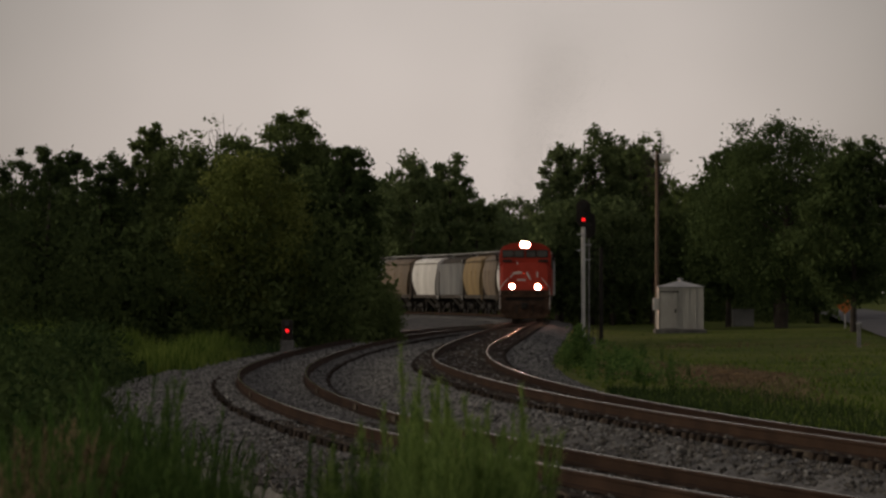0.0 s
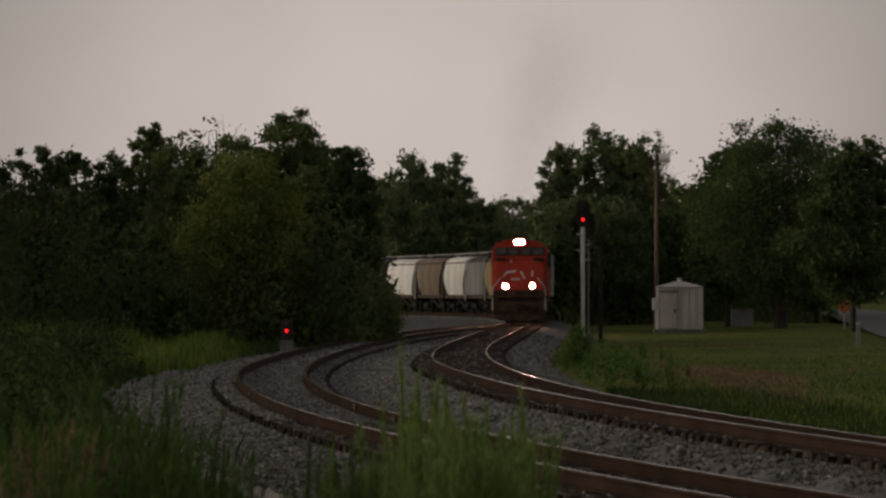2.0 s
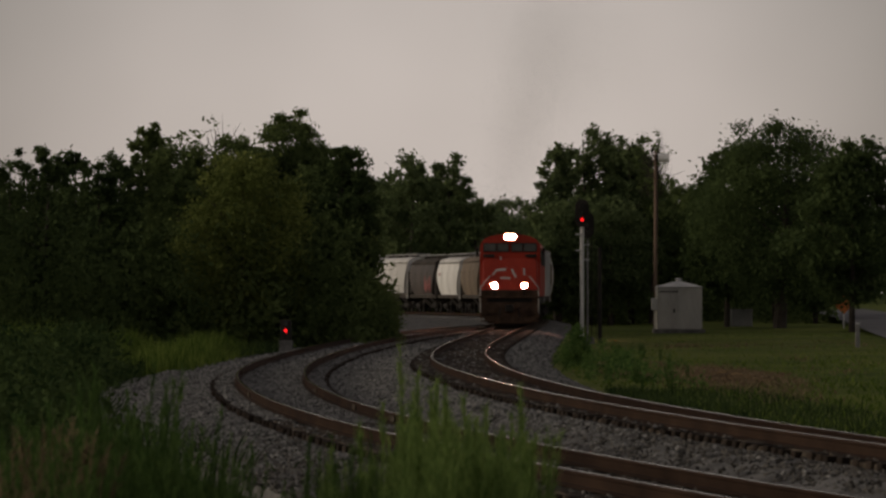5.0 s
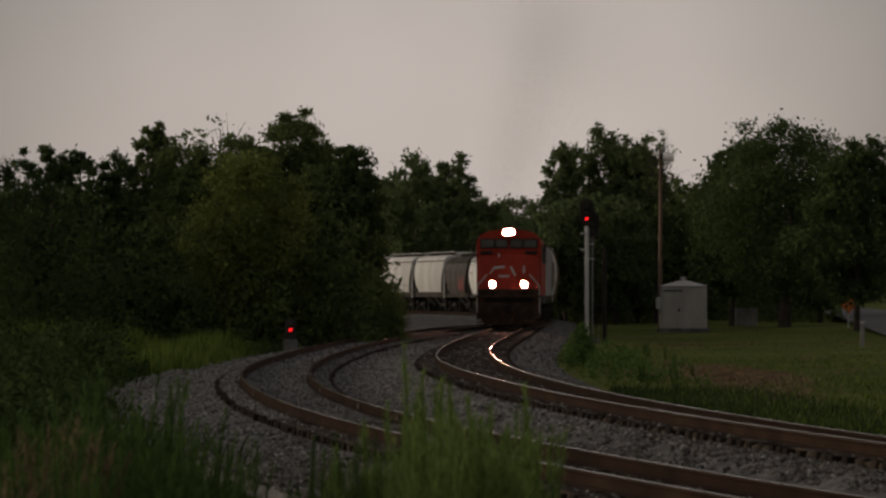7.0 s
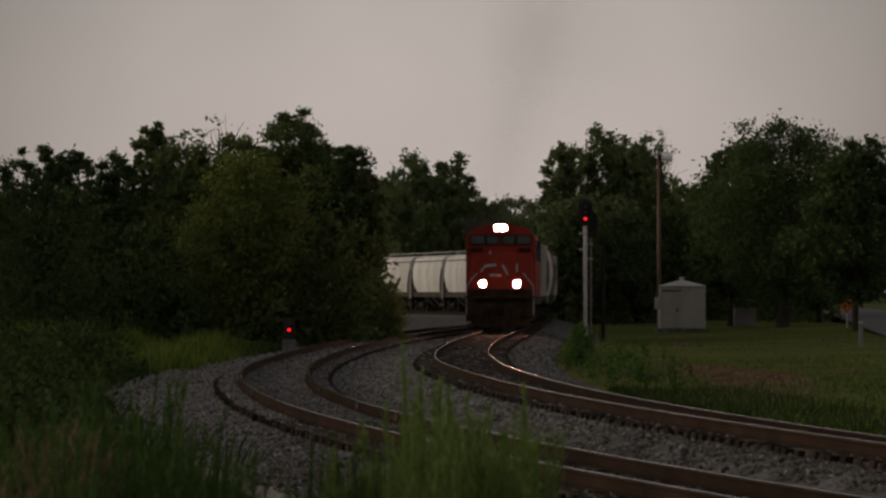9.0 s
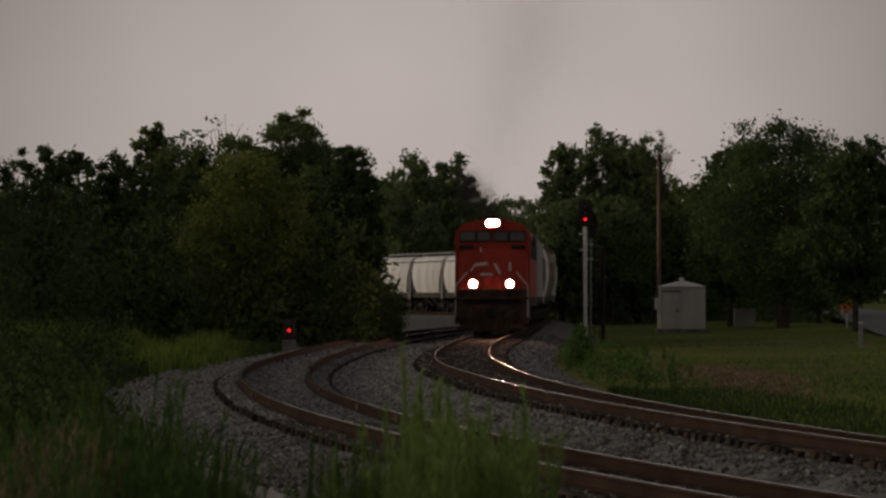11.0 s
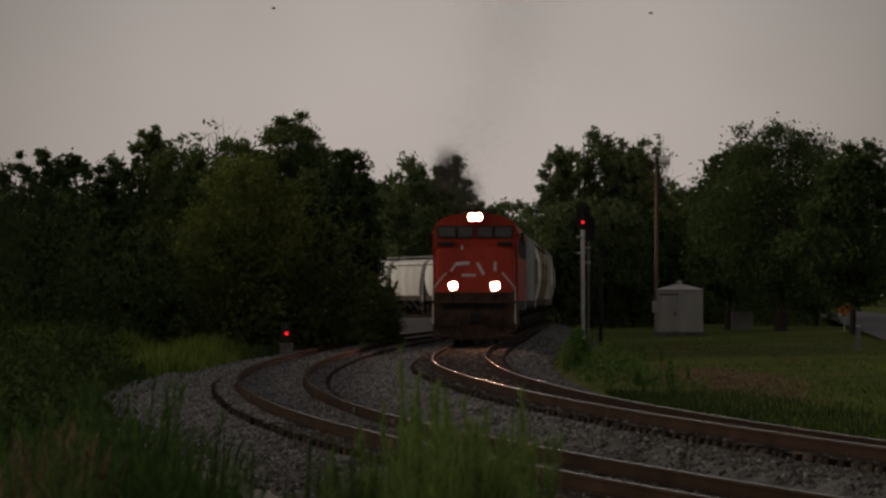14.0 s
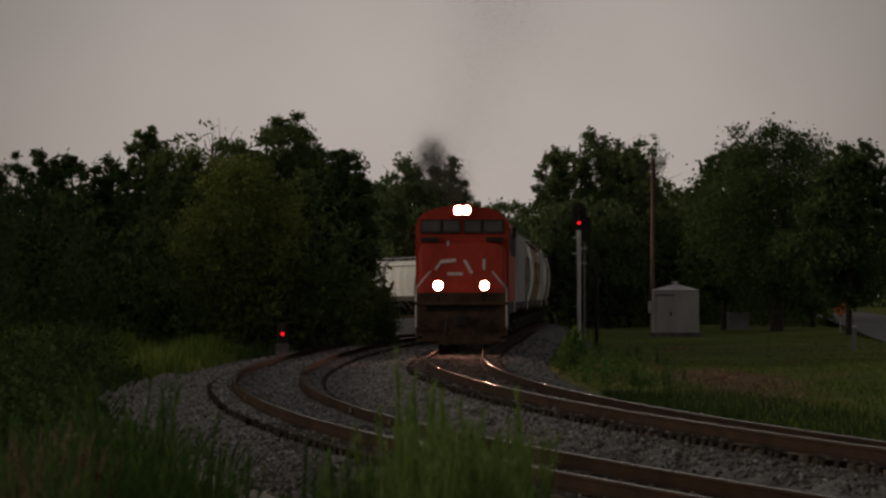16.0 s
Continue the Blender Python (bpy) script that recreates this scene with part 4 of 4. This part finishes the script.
def build_trees():
    # left wood: bearing, ahead, top height, radius
    wood = [(-764, 190.4, 7.3, 1.9, 1), (-709, 185.6, 7.8, 1.3, 1), (-655, 193.6, 8.2, 1.2, 1), (-598, 188.8, 7.0, 1.2, 1), (-569, 192.0, 7.9, 1.5, 0),
            (-523, 196.0, 9.1, 1.1, 1), (-455, 193.6, 8.2, 2.0, 0), (-345, 193.6, 9.0, 1.9, 0), (-264, 196.0, 9.5, 2.1, 1), (-184, 193.6, 8.3, 1.9, 0),
            (-168, 192.0, 8.0, 1.25, 1)]
    wood += [(-300, 195, 8.6, 1.7, 0), (-225, 197, 8.4, 1.6, 0), (-400, 198, 7.9, 1.6, 0), (-455, 186, 6.8, 1.6, 0), (-250, 186, 6.9, 1.5, 0), (-185, 184, 6.2, 1.1, 0)]
    for i, (b, y, top, rad, sp) in enumerate(wood):
        lacy = b < -550
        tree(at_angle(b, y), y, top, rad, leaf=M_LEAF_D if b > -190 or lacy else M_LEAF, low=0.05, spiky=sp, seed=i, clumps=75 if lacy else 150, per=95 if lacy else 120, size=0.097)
    # the wood carried on out of view: trees added to block the low sun
    rng = np.random.default_rng(77)
    for i in range(12):
        tree(-21.5 - 9 * rng.random(), 150 + 6.5 * i, rng.uniform(7, 9), rng.uniform(2.2, 3.0), low=0.03, seed=120 + i, clumps=60, per=40, size=0.24)
    tree(at_angle(-350, 180.8), 180.8, 7.3, 2.5, leaf=M_LEAF_Y, low=0.05, seed=40, clumps=190, per=150, size=0.085, label="rounded yellow-green tree at the wood's edge")
    tree(at_angle(-395, 209.6), 209.6, 9.9, 1.6, low=0.5, seed=41, bare=True, clumps=30, label="thin half-bare twiggy tree behind the wood")
    tree(at_angle(-480, 208), 208, 9.6, 1.5, low=0.5, seed=42, bare=True, clumps=26, label="thin half-bare twiggy tree behind the wood")
    # trees beyond the train
    far = [(-60, 416.0, 14.3, 3.2), (-40, 436.0, 15.2, 3.4), (16, 424.0, 15.4, 2.5), (60, 432.0, 11.0, 2.4), (-110, 424.0, 12.5, 3.6),
            (95, 512.0, 12.2, 3.6), (-10, 448.0, 11.5, 3.6), (130, 576.0, 13.6, 4), (165, 560.0, 13.5, 4)]
    for i, (b, y, top, rad) in enumerate(far):
        tree(at_angle(b, y), y, top, rad, leaf=M_LEAF_F, low=0.05, seed=50 + i, clumps=100, per=75, size=0.24, label="hazy green tree beyond the train")
    # right wood
    right = [(203, 320.0, 12.4, 1.5), (262, 324.0, 13.6, 3.0), (300, 324.0, 13.6, 2.4), (335, 321.6, 13.2, 2.2), (245, 316.0, 9.0, 2.6),
            (360, 332.0, 11.8, 2.0), (420, 340.0, 10.6, 3.0), (480, 336.0, 10.8, 2.8), (210, 304.0, 8.0, 2.4), (300, 308.0, 8.2, 3.0),
            (390, 320.0, 8.2, 3.0)]
    for i, (b, y, top, rad) in enumerate(right):
        tree(at_angle(b, y), y, top, rad, leaf=M_LEAF_F if b < 340 else M_LEAF, low=0.04, seed=70 + i, clumps=140, per=85, size=0.165)
    tree(at_angle(372, 316.8), 316.8, 13.4, 1.3, low=0.62, seed=85, bare=True, clumps=34, label="thin half-bare twiggy tree behind the lamp pole")
    tree(at_angle(598, 270.4), 270.4, 11.7, 4.9, leaf=M_LEAF_D, low=0.11, seed=90, clumps=370, per=110, size=0.115, spiky=1, trunk=0.42, label="big spreading dark green shade tree on the lawn")
    tree(at_angle(726, 246), 246, 9.9, 3.1, leaf=M_LEAF_D, low=0.11, seed=91, clumps=150, per=90, size=0.17, spiky=1, label="spreading dark green shade tree on the lawn")
    tree(at_angle(800, 452), 452, 14.0, 4.6, leaf=M_LEAF_D, low=0.16, seed=93, clumps=110, per=90, size=0.17)
    tree(at_angle(505, 281.6), 281.6, 10.4, 2.4, leaf=M_LEAF_D, low=0.05, seed=92, clumps=110, per=90, size=0.17, spiky=1)
    tree(at_angle(590, 300), 300, 10.2, 4.2, leaf=M_LEAF_D, low=0.04, seed=95, clumps=110, per=80, size=0.2)
    tree(at_angle(662, 312), 312, 9.6, 3.4, leaf=M_LEAF_D, low=0.04, seed=96, clumps=90, per=80, size=0.2)
    rng = np.random.default_rng(12)
    # thickets that close the woods low down
    b = rng.uniform(-830, -138, 330)
    y = rng.uniform(178, 210, 330)
    top = rng.uniform(2.2, 5.6, 330)
    # the left part gets darker leaves, standing in for shade under the wood
    shaded = b < -430
    shrubs("thicket", "green tangled undergrowth along the wood's edge", b[~shaded] / 8000 * y[~shaded], y[~shaded], top[~shaded], 0.9, M_LEAF, 44, 0.13, 1)
    shrubs("thicket", "tangled undergrowth along the wood's edge, shade put into its leaf colour", b[shaded] / 8000 * y[shaded], y[shaded], top[shaded], 0.9, M_LEAF_D, 44, 0.13, 7)
    b = rng.uniform(-830, -560, 120)
    y = rng.uniform(188, 215, 120)
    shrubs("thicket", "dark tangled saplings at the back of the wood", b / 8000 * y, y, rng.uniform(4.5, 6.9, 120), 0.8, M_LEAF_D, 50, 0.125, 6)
    b = rng.uniform(-116, -92, 26)
    y = rng.uniform(181, 192, 26)
    shrubs("thicket", "dark leafy bush at the end of the wood", b / 8000 * y, y, rng.uniform(0.6, 2.3, 26), 0.45, M_LEAF, 110, 0.08, 2)
    b = rng.uniform(160, 860, 260)
    y = rng.uniform(320, 376, 260)
    clear = np.abs(b / 8000 * y - 23.0 - 0.0655 * (y - 200)) > 4.4  # leaves the side road free
    b, y = b[clear], y[clear]
    shrubs("thicket", "dark undergrowth beneath the trees behind the shed", b / 8000 * y, y, rng.uniform(3, 8.5, len(b)), 1.5, M_LEAF, 45, 0.24, 3)
    b = rng.uniform(-150, 140, 210)
    y = rng.uniform(448, 512, 210)
    shrubs("thicket", "hazy green bushes beyond the train", b / 8000 * y, y, np.where(b < 30, rng.uniform(7, 13.5, 210), rng.uniform(4.5, 10.5, 210)), 2.0, M_LEAF_F, 50, 0.3, 4)
    x = rng.uniform(-420, 420, 900)
    shrubs("distant_wood", "distant belt of trees along the horizon", x, rng.uniform(800, 880, 900), rng.uniform(8, 15, 900), 5.0, M_LEAF_F, 16, 1.2, 5, category="woods")


def blades(name, label, x, y, h, width, material, seed, bend=0.35):
    """Grass as narrow bent blades."""
    rng = np.random.default_rng(seed)
    n = len(x)
    z = ground_z(x, y) - 0.02
    a = rng.random(n) * 6.28
    dx, dy = np.cos(a) * width, np.sin(a) * width
    lean = rng.normal(0, bend, (n, 2)) * h[:, None]
    p = np.stack((x, y, z), -1)
    w = np.stack((dx, dy, np.zeros(n)), -1)
    midp = p + np.stack((lean[:, 0] * 0.35, lean[:, 1] * 0.35, h * 0.6), -1)
    tip = p + np.stack((lean[:, 0], lean[:, 1], h), -1)
    v = np.stack((p - w, p + w, midp + w * 0.7, midp - w * 0.7, tip), 1).reshape(-1, 3)
    k = 5 * np.arange(n)[:, None]
    me = bpy.data.meshes.new(name)
    f = (np.array([0, 1, 2, 3])[None] + k).tolist() + (np.array([3, 2, 4])[None] + k).tolist()
    me.from_pydata(v.tolist(), [], f)
    tagged(part(name, me, material), label, "grass", kind="stuff")


def weed(seed, H, spread, leaf=None, label="tall leafy green weed with feathery stems", stems=13, m=150, long=1.0):
    """A tall leafy weed: a few stems with many narrow leaves."""
    rng = np.random.default_rng(seed)
    w = thing("weed_plant", label, "weed", group="tall weeds in front")
    bm = bmesh.new()
    vs, fs, k = [], [], 0
    for k_stem in range(stems):
        a = rng.uniform(0, 6.28)
        q = np.array((math.cos(a) * spread * rng.random(), math.sin(a) * spread * rng.random(), H * rng.uniform(0.6, 1.0)))
        p = np.array((math.cos(a) * 0.05, math.sin(a) * 0.05, 0))
        tube(p, q, 0.004, 0.0015, 4, bm)
        u = rng.random(m) ** 0.75
        base = p + (q - p) * u[:, None]
        ang = rng.random(m) * 6.28
        ln = long * (0.042 * (1.1 - u) + 0.014) * (0.7 + 0.6 * rng.random(m))
        out = np.stack((np.cos(ang), np.sin(ang), 0.9 + 0.9 * rng.random(m)), -1) * ln[:, None]
        wd = np.stack((-np.sin(ang), np.cos(ang), np.zeros(m)), -1) * 0.0027
        v = np.stack((base + wd, base + out, base - wd), 1).reshape(-1, 3)
        vs.append(v)
        fs.append(np.arange(3 * m).reshape(m, 3) + k)
        k += 3 * m
    part("stalk", bm, leaf or M_WEED, w)
    part("foliage", mesh_np("foliage", np.concatenate(vs), np.concatenate(fs)), leaf or M_WEED, w)
    return w


def build_weeds():
    rng = np.random.default_rng(21)
    # tall weeds near the camera: bearing range, ahead range, top height, how many
    kinds = [weed(100 + i, 1.0, 0.17) for i in range(5)]
    beds = [(-790, -440, 19, 24, 1.2, 58), (-440, -75, 20, 24, 0.95, 40),
            (-440, -75, 21, 23, 1.15, 20), (140, 330, 21, 24, 0.75, 8), (-790, -450, 20, 23, 1.42, 26), (-500, -430, 21, 23, 1.38, 8)]
    first = set()
    for b0, b1, y0, y1, top, n in beds:
        for i in range(n):
            y = rng.uniform(y0, y1)
            x = rng.uniform(b0, b1) / 8000 * y
            z = float(ground_z(np.array(x), np.array(y)))
            h = (top - z) * rng.uniform(0.72, 1.02)
            j = int(rng.integers(0, 5))
            m = pose(x, y, z - 0.02, rng.normal(0, 4), rng.normal(0, 4), rng.uniform(0, 360))
            ob = kinds[j]
            if j in first:
                ob = copy_thing(kinds[j], m)
            first.add(j)
            ob.matrix_basis = m
            ob.scale = (h * 0.9, h * 0.9, h)
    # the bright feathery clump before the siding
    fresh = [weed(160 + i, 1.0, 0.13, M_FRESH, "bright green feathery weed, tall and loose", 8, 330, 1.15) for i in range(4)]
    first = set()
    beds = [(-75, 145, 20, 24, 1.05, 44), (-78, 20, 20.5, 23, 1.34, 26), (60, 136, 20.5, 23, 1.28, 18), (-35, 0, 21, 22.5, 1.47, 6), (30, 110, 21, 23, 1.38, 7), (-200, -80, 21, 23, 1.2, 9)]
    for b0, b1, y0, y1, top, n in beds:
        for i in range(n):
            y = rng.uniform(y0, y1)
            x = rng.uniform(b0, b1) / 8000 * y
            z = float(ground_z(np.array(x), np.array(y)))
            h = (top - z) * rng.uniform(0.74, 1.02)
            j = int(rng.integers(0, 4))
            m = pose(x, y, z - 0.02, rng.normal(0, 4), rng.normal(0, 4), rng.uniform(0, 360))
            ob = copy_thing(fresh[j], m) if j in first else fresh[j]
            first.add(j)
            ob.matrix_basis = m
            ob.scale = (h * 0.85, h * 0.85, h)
    for i in range(15):
        y = rng.uniform(104, 164)
        off = rng.uniform(3.0, 6.6)
        x = float(main_x(y)) + off
        j = int(rng.integers(0, 5))
        m = pose(x, y, float(ground_z(np.array(x), np.array(y))) - 0.02, rng.normal(0, 4), rng.normal(0, 4), rng.uniform(0, 360))
        ob = copy_thing(kinds[j], m)
        h = rng.uniform(0.4, 1.25) * (1.45 - 0.15 * off)
        ob.scale = (h * 1.3, h * 1.3, h)
    dry = weed(140, 1.0, 0.16, M_STRAW, "dead tan weed among the green ones")
    for i in range(9):
        y = rng.uniform(19.5, 21)
        x = rng.uniform(-790, -680) / 8000 * y
        m = pose(x, y, float(ground_z(np.array(x), np.array(y))) - 0.02, rng.normal(0, 6), rng.normal(0, 6), rng.uniform(0, 360))
        ob = dry if i == 0 else copy_thing(dry, m)
        ob.matrix_basis = m
        h = rng.uniform(1.35, 1.75)
        ob.scale = (h, h, h)
    # bank weeds below the wood: their shade is put into the leaf colour
    ys = rng.uniform(98, 150, 130)
    xs = rng.uniform(-830, -590, 130) / 8000 * ys
    shrubs("weed_clump", "rank weeds heaped on the bank before the wood, shade put into their colour", xs, ys, rng.uniform(0.1, 0.98, 130), 0.55, M_BANK, 60, 0.07, 30, category="weeds")
    # grass banks
    n = 26000
    y = 52 + 120 * rng.random(n) ** 0.6
    x = side_x(y) - 2.9 - 0.9 * smooth(78, 92, y) * smooth(170, 148, y) - 0.4 * np.sin(y * 0.11) - rng.random(n) ** 1.2 * 13 * (y / 112)
    h = rng.uniform(0.25, 0.75, n) + 0.35 * smooth(9, 16, side_x(y) - x)
    blades("grass_bank", "long green grass beside the siding, darkened in colour for shade", x, y, h, 0.022, M_BANK, 22)
    n = 52000
    y = 51 + 208 * rng.random(n) ** 1.3
    x = main_x(y) + 3.1 + rng.random(n) * 22 * (y / 128)
    patch = 0.5 + 0.5 * np.sin(x * 0.9 + 1.3 * np.sin(y * 0.07)) * np.sin(y * 0.11 + 0.6 * x)
    bare = ((x - 7.9) / 1.7) ** 2 + ((y - 124) / 17) ** 2 < 1
    keep = (rng.random(n) < 0.25 + 0.75 * patch) & ~(bare & (rng.random(n) < 0.82))
    x, y, n = x[keep], y[keep], int(keep.sum())
    h = rng.uniform(0.05, 0.18, n) * (1 - 0.5 * smooth(130, 200, y))
    # sunlit patches of the lawn, put into the colour as paler blades
    pale = 0.5 + 0.5 * np.sin(x * 0.55 + 2 + np.sin(y * 0.05)) * np.sin(y * 0.09 + 0.3 * x) > 0.5 + 0.2 * rng.normal(0, 1, n)
    pale &= x - main_x(y) > 4.5
    blades("lawn_grass", "short uneven green lawn grass beside the main line", x[~pale], y[~pale], h[~pale], 0.02, M_BLADE, 23, 0.6)
    blades("lawn_grass", "yellow-green lawn patches, sunlight put into their paler colour", x[pale], y[pale], h[pale], 0.02, M_TALL, 33, 0.6)
    n = 16000
    y = rng.uniform(15, 30, n)
    x = rng.uniform(-900, 900, n) / 8000 * y
    blades("rough_grass", "rough uncut grass in front of the tracks", x, y, rng.uniform(0.3, 0.95, n), 0.0026, M_WEED, 24, 0.25)
    n = 11500
    y = rng.uniform(128, 166, n)
    x = side_x(y) - 3.0 - rng.random(n) * 8.2
    worn = (np.abs(x + 5.7) < 0.8) & (y > 150)  # trodden round the dwarf signal
    x, y, n = x[~worn], y[~worn], int((~worn).sum())
    blades("tall_grass", "tall bright yellow-green grass below the wood", x, y, rng.uniform(0.35, 1.3, n) * (0.75 + 0.25 * np.sin(x * 2.1)), 0.026, M_TALL, 27, 0.2)
    # tufts of dry grass round the bare hummock and here and there on the lawn
    spots = np.stack((rng.uniform(4.6, 9.4, 16), rng.uniform(98, 150, 16)), -1)
    spots = np.concatenate((spots, np.stack((rng.uniform(6, 17, 12), rng.uniform(110, 215, 12)), -1)))
    n = 5200
    i = rng.integers(0, len(spots), n)
    i = np.where(rng.random(n) < 0.75, i % 16, i)
    x = spots[i, 0] + rng.normal(0, 0.42, n)
    y = spots[i, 1] + rng.normal(0, 3.2, n)
    blades("dry_grass", "tufts of dry tan grass on the lawn", x, y, rng.uniform(0.06, 0.17, n), 0.018, M_STRAW, 28, 0.8)
    n = 7000
    y = rng.uniform(50, 104, n)
    x = main_x(y) + 3.0 + rng.random(n) ** 1.5 * 3.4
    blades("edge_grass", "longer dark grass at the foot of the main line's ballast", x, y, rng.uniform(0.08, 0.26, n), 0.012, M_BANK, 29, 0.3)
    # weeds by the signal
    ys, xs = rng.normal(136, 1.0, 11), rng.normal(4.15, 0.13, 11)
    shrubs("bush", "slender green bush beside the ballast", xs, ys, rng.uniform(0.0, 1.05, 11), 0.2, M_WEED, 45, 0.05, 31, kind="", category="bush")
    ys = rng.uniform(105, 162, 70)
    xs = main_x(ys) + rng.uniform(3.0, 5.6, 70)
    shrubs("weed_clump", "leafy green weeds beside the ballast near the signal", xs, ys, -0.4 + 0.65 * rng.random(70) ** 2.0, 0.26, M_WEED, 34, 0.05, 25, category="weeds")
    ys = rng.uniform(56, 128, 300)
    xs = side_x(ys) - 4.4 - rng.random(300) * 0.075 * ys
    shrubs("weed_clump", "leafy weeds on the bank beside the siding, darkened in colour for shade", xs, ys, -0.1 + 1.1 * rng.random(300) ** 1.6, 0.5, M_BANK, 34, 0.075, 26, category="weeds")


# ---- smoke and birds ----
PUFFS, BIRDS = [], []


def smoke_puff(seed, rx, rz, n, size):
    """A puff of soot: thousands of tiny flecks, thick in the middle and thin outside."""
    rng = np.random.default_rng(seed)
    p = rng.normal(0, 0.42, (n, 3)) * np.array([rx, rx, rz])
    s = size * (0.6 + 0.8 * rng.random(n))[:, None]
    a, b = rng.normal(0, 1, (n, 3)), rng.normal(0, 1, (n, 3))
    c = rng.normal(0, 1, (n, 3))
    v = np.stack((p + a * s, p + b * s, p + c * s), 1).reshape(-1, 3)
    f = np.arange(3 * n).reshape(n, 3)
    ob = part("smoke_puff", mesh_np("smoke_puff", v, f), M_SMOKE)
    return tagged(ob, "thin puff of dark diesel exhaust smoke", "smoke", "exhaust smoke")


def build_smoke():
    # size, flecks and place behind the engine's front: back, sideways, up; when it thickens
    for i, (rx, rz, n, back, side, up, when) in enumerate([(0.7, 1.0, 2400, 12, -0.5, 5.6, 9.0), (0.75, 1.0, 6400, 14, -1.35, 6.5, 9.7)]):
        PUFFS.append((smoke_puff(300 + i, rx, rz, n * 13, 0.0052), back, side, up, when))
    # the thin plume above them, widening as it rises and drifts
    for i in range(9):
        r = 1.5 + 0.32 * i
        PUFFS.append((smoke_puff(320 + i, r, r * 1.25, int(1900 * r * r), 0.0062), 15 + 3 * i, -0.7 + 0.30 * i, 6.6 + 1.35 * i, 0))


def bird(label):
    b = thing("bird", label, "bird", group="birds in flight")
    bm = bmesh.new()
    bmesh.ops.create_uvsphere(bm, u_segments=10, v_segments=6, radius=0.06)
    bm.transform(Matrix.Diagonal((2.2, 0.8, 0.8, 1)))
    part("body", bm, M_BIRD, b)
    for s in (-1, 1):
        w = bmesh.new()
        vs = [w.verts.new(p) for p in ((-0.06, 0, 0.01), (0.06, 0, 0.01), (0.02, s * 0.16, 0.06), (-0.10, s * 0.26, 0.03))]
        w.faces.new(vs)
        bmesh.ops.solidify(w, geom=w.faces[:], thickness=0.008)
        part("wing", w, M_BIRD, b)
    for o in b.children:
        o.data.transform(Matrix.Scale(0.4, 4))
    return b


def build_birds():
    BIRDS.append((bird("small dark bird crossing the sky"), 3.5, (569, 511), (-260, 40)))
    BIRDS.append((bird("small dark bird crossing the sky"), 12.5, (496, 506), (-530, 0)))
    BIRDS.append((bird("small dark bird crossing the sky"), 14.5, (764, 470), (790, -55)))


def motions():
    """All that moves: the train, its smoke, the birds."""
    for ob, back, half in TRAIN:
        rows = []
        for t in TIMES:
            s = front_s(t)
            if back is None:
                x, y, rz = train_pose(s + 11.0, 7.0)
                m = pose(x, y, 0, 0, 0, rz) @ pose(0, -11.0, 0)
            else:
                x, y, rz = train_pose(s + back, half)
                m = pose(x, y, 0, 0, 0, rz)
            rows.append((t, m))
        walk(ob, rows)
    # wheels roll as far as the train runs
    for ob, y, r in WHEELS:
        rows = []
        for k in range(201):
            t = k * 0.08
            rows.append((t, pose(0, y, r, math.degrees((front_s(0) - front_s(t)) / r))))
        walk(ob, rows)
    for i, (ob, back, side, up, when) in enumerate(PUFFS):
        rows = []
        for t in TIMES:
            x, y = on_line(front_s(t) + back)
            rise = up + 0.25 * math.sin(t * 0.9 + i)
            if when:  # the first dark puffs climb out of the stack as the engine notches up
                rise = 3.6 + (up - 3.6) * float(smooth(when - 2.5, when + 2.5, t))
            rows.append((t, pose(x + side, y, rise, 0, 0, 9 * t + 40 * i)))
        walk(ob, rows)
    for ob, when, (bx, bz), (vx, vz) in BIRDS:
        d = 96.0
        rows = []
        for t in (0.0, 16.0):
            x, z = (bx + vx * (t - when)) / 8000 * d, EYE_Z + (bz + vz * (t - when)) / 8000 * d
            rows.append((t, pose(x, d, z, 0, 0, 0 if vx > 0 else 180)))
        walk(ob, rows)


build_ground()
build_train()
build_lineside()
build_trees()
build_weeds()
build_smoke()
build_birds()
build_crib(main_x, MAIN_CANT, -0.178, -20, 300, M_FOUL, "oily dark fouled ballast between the main line's ties")
build_crib(side_x, SIDE_CANT, -0.19, -20, 70, M_FOUL, "dirty brown ballast between the siding's nearer ties")
build_crib(side_x, SIDE_CANT, -0.19, 69.55, 250, M_BALLAST, "grey ballast packed between the siding's ties")
build_earth()
build_stones()
build_track(main_x, -15, 640, MAIN_CANT, M_POLISH, "main line track curving through the ballast, bright rail heads")
build_track(side_x, -15, 255, SIDE_CANT, M_DULL, "rusty siding track curving beside the main line")
motions()
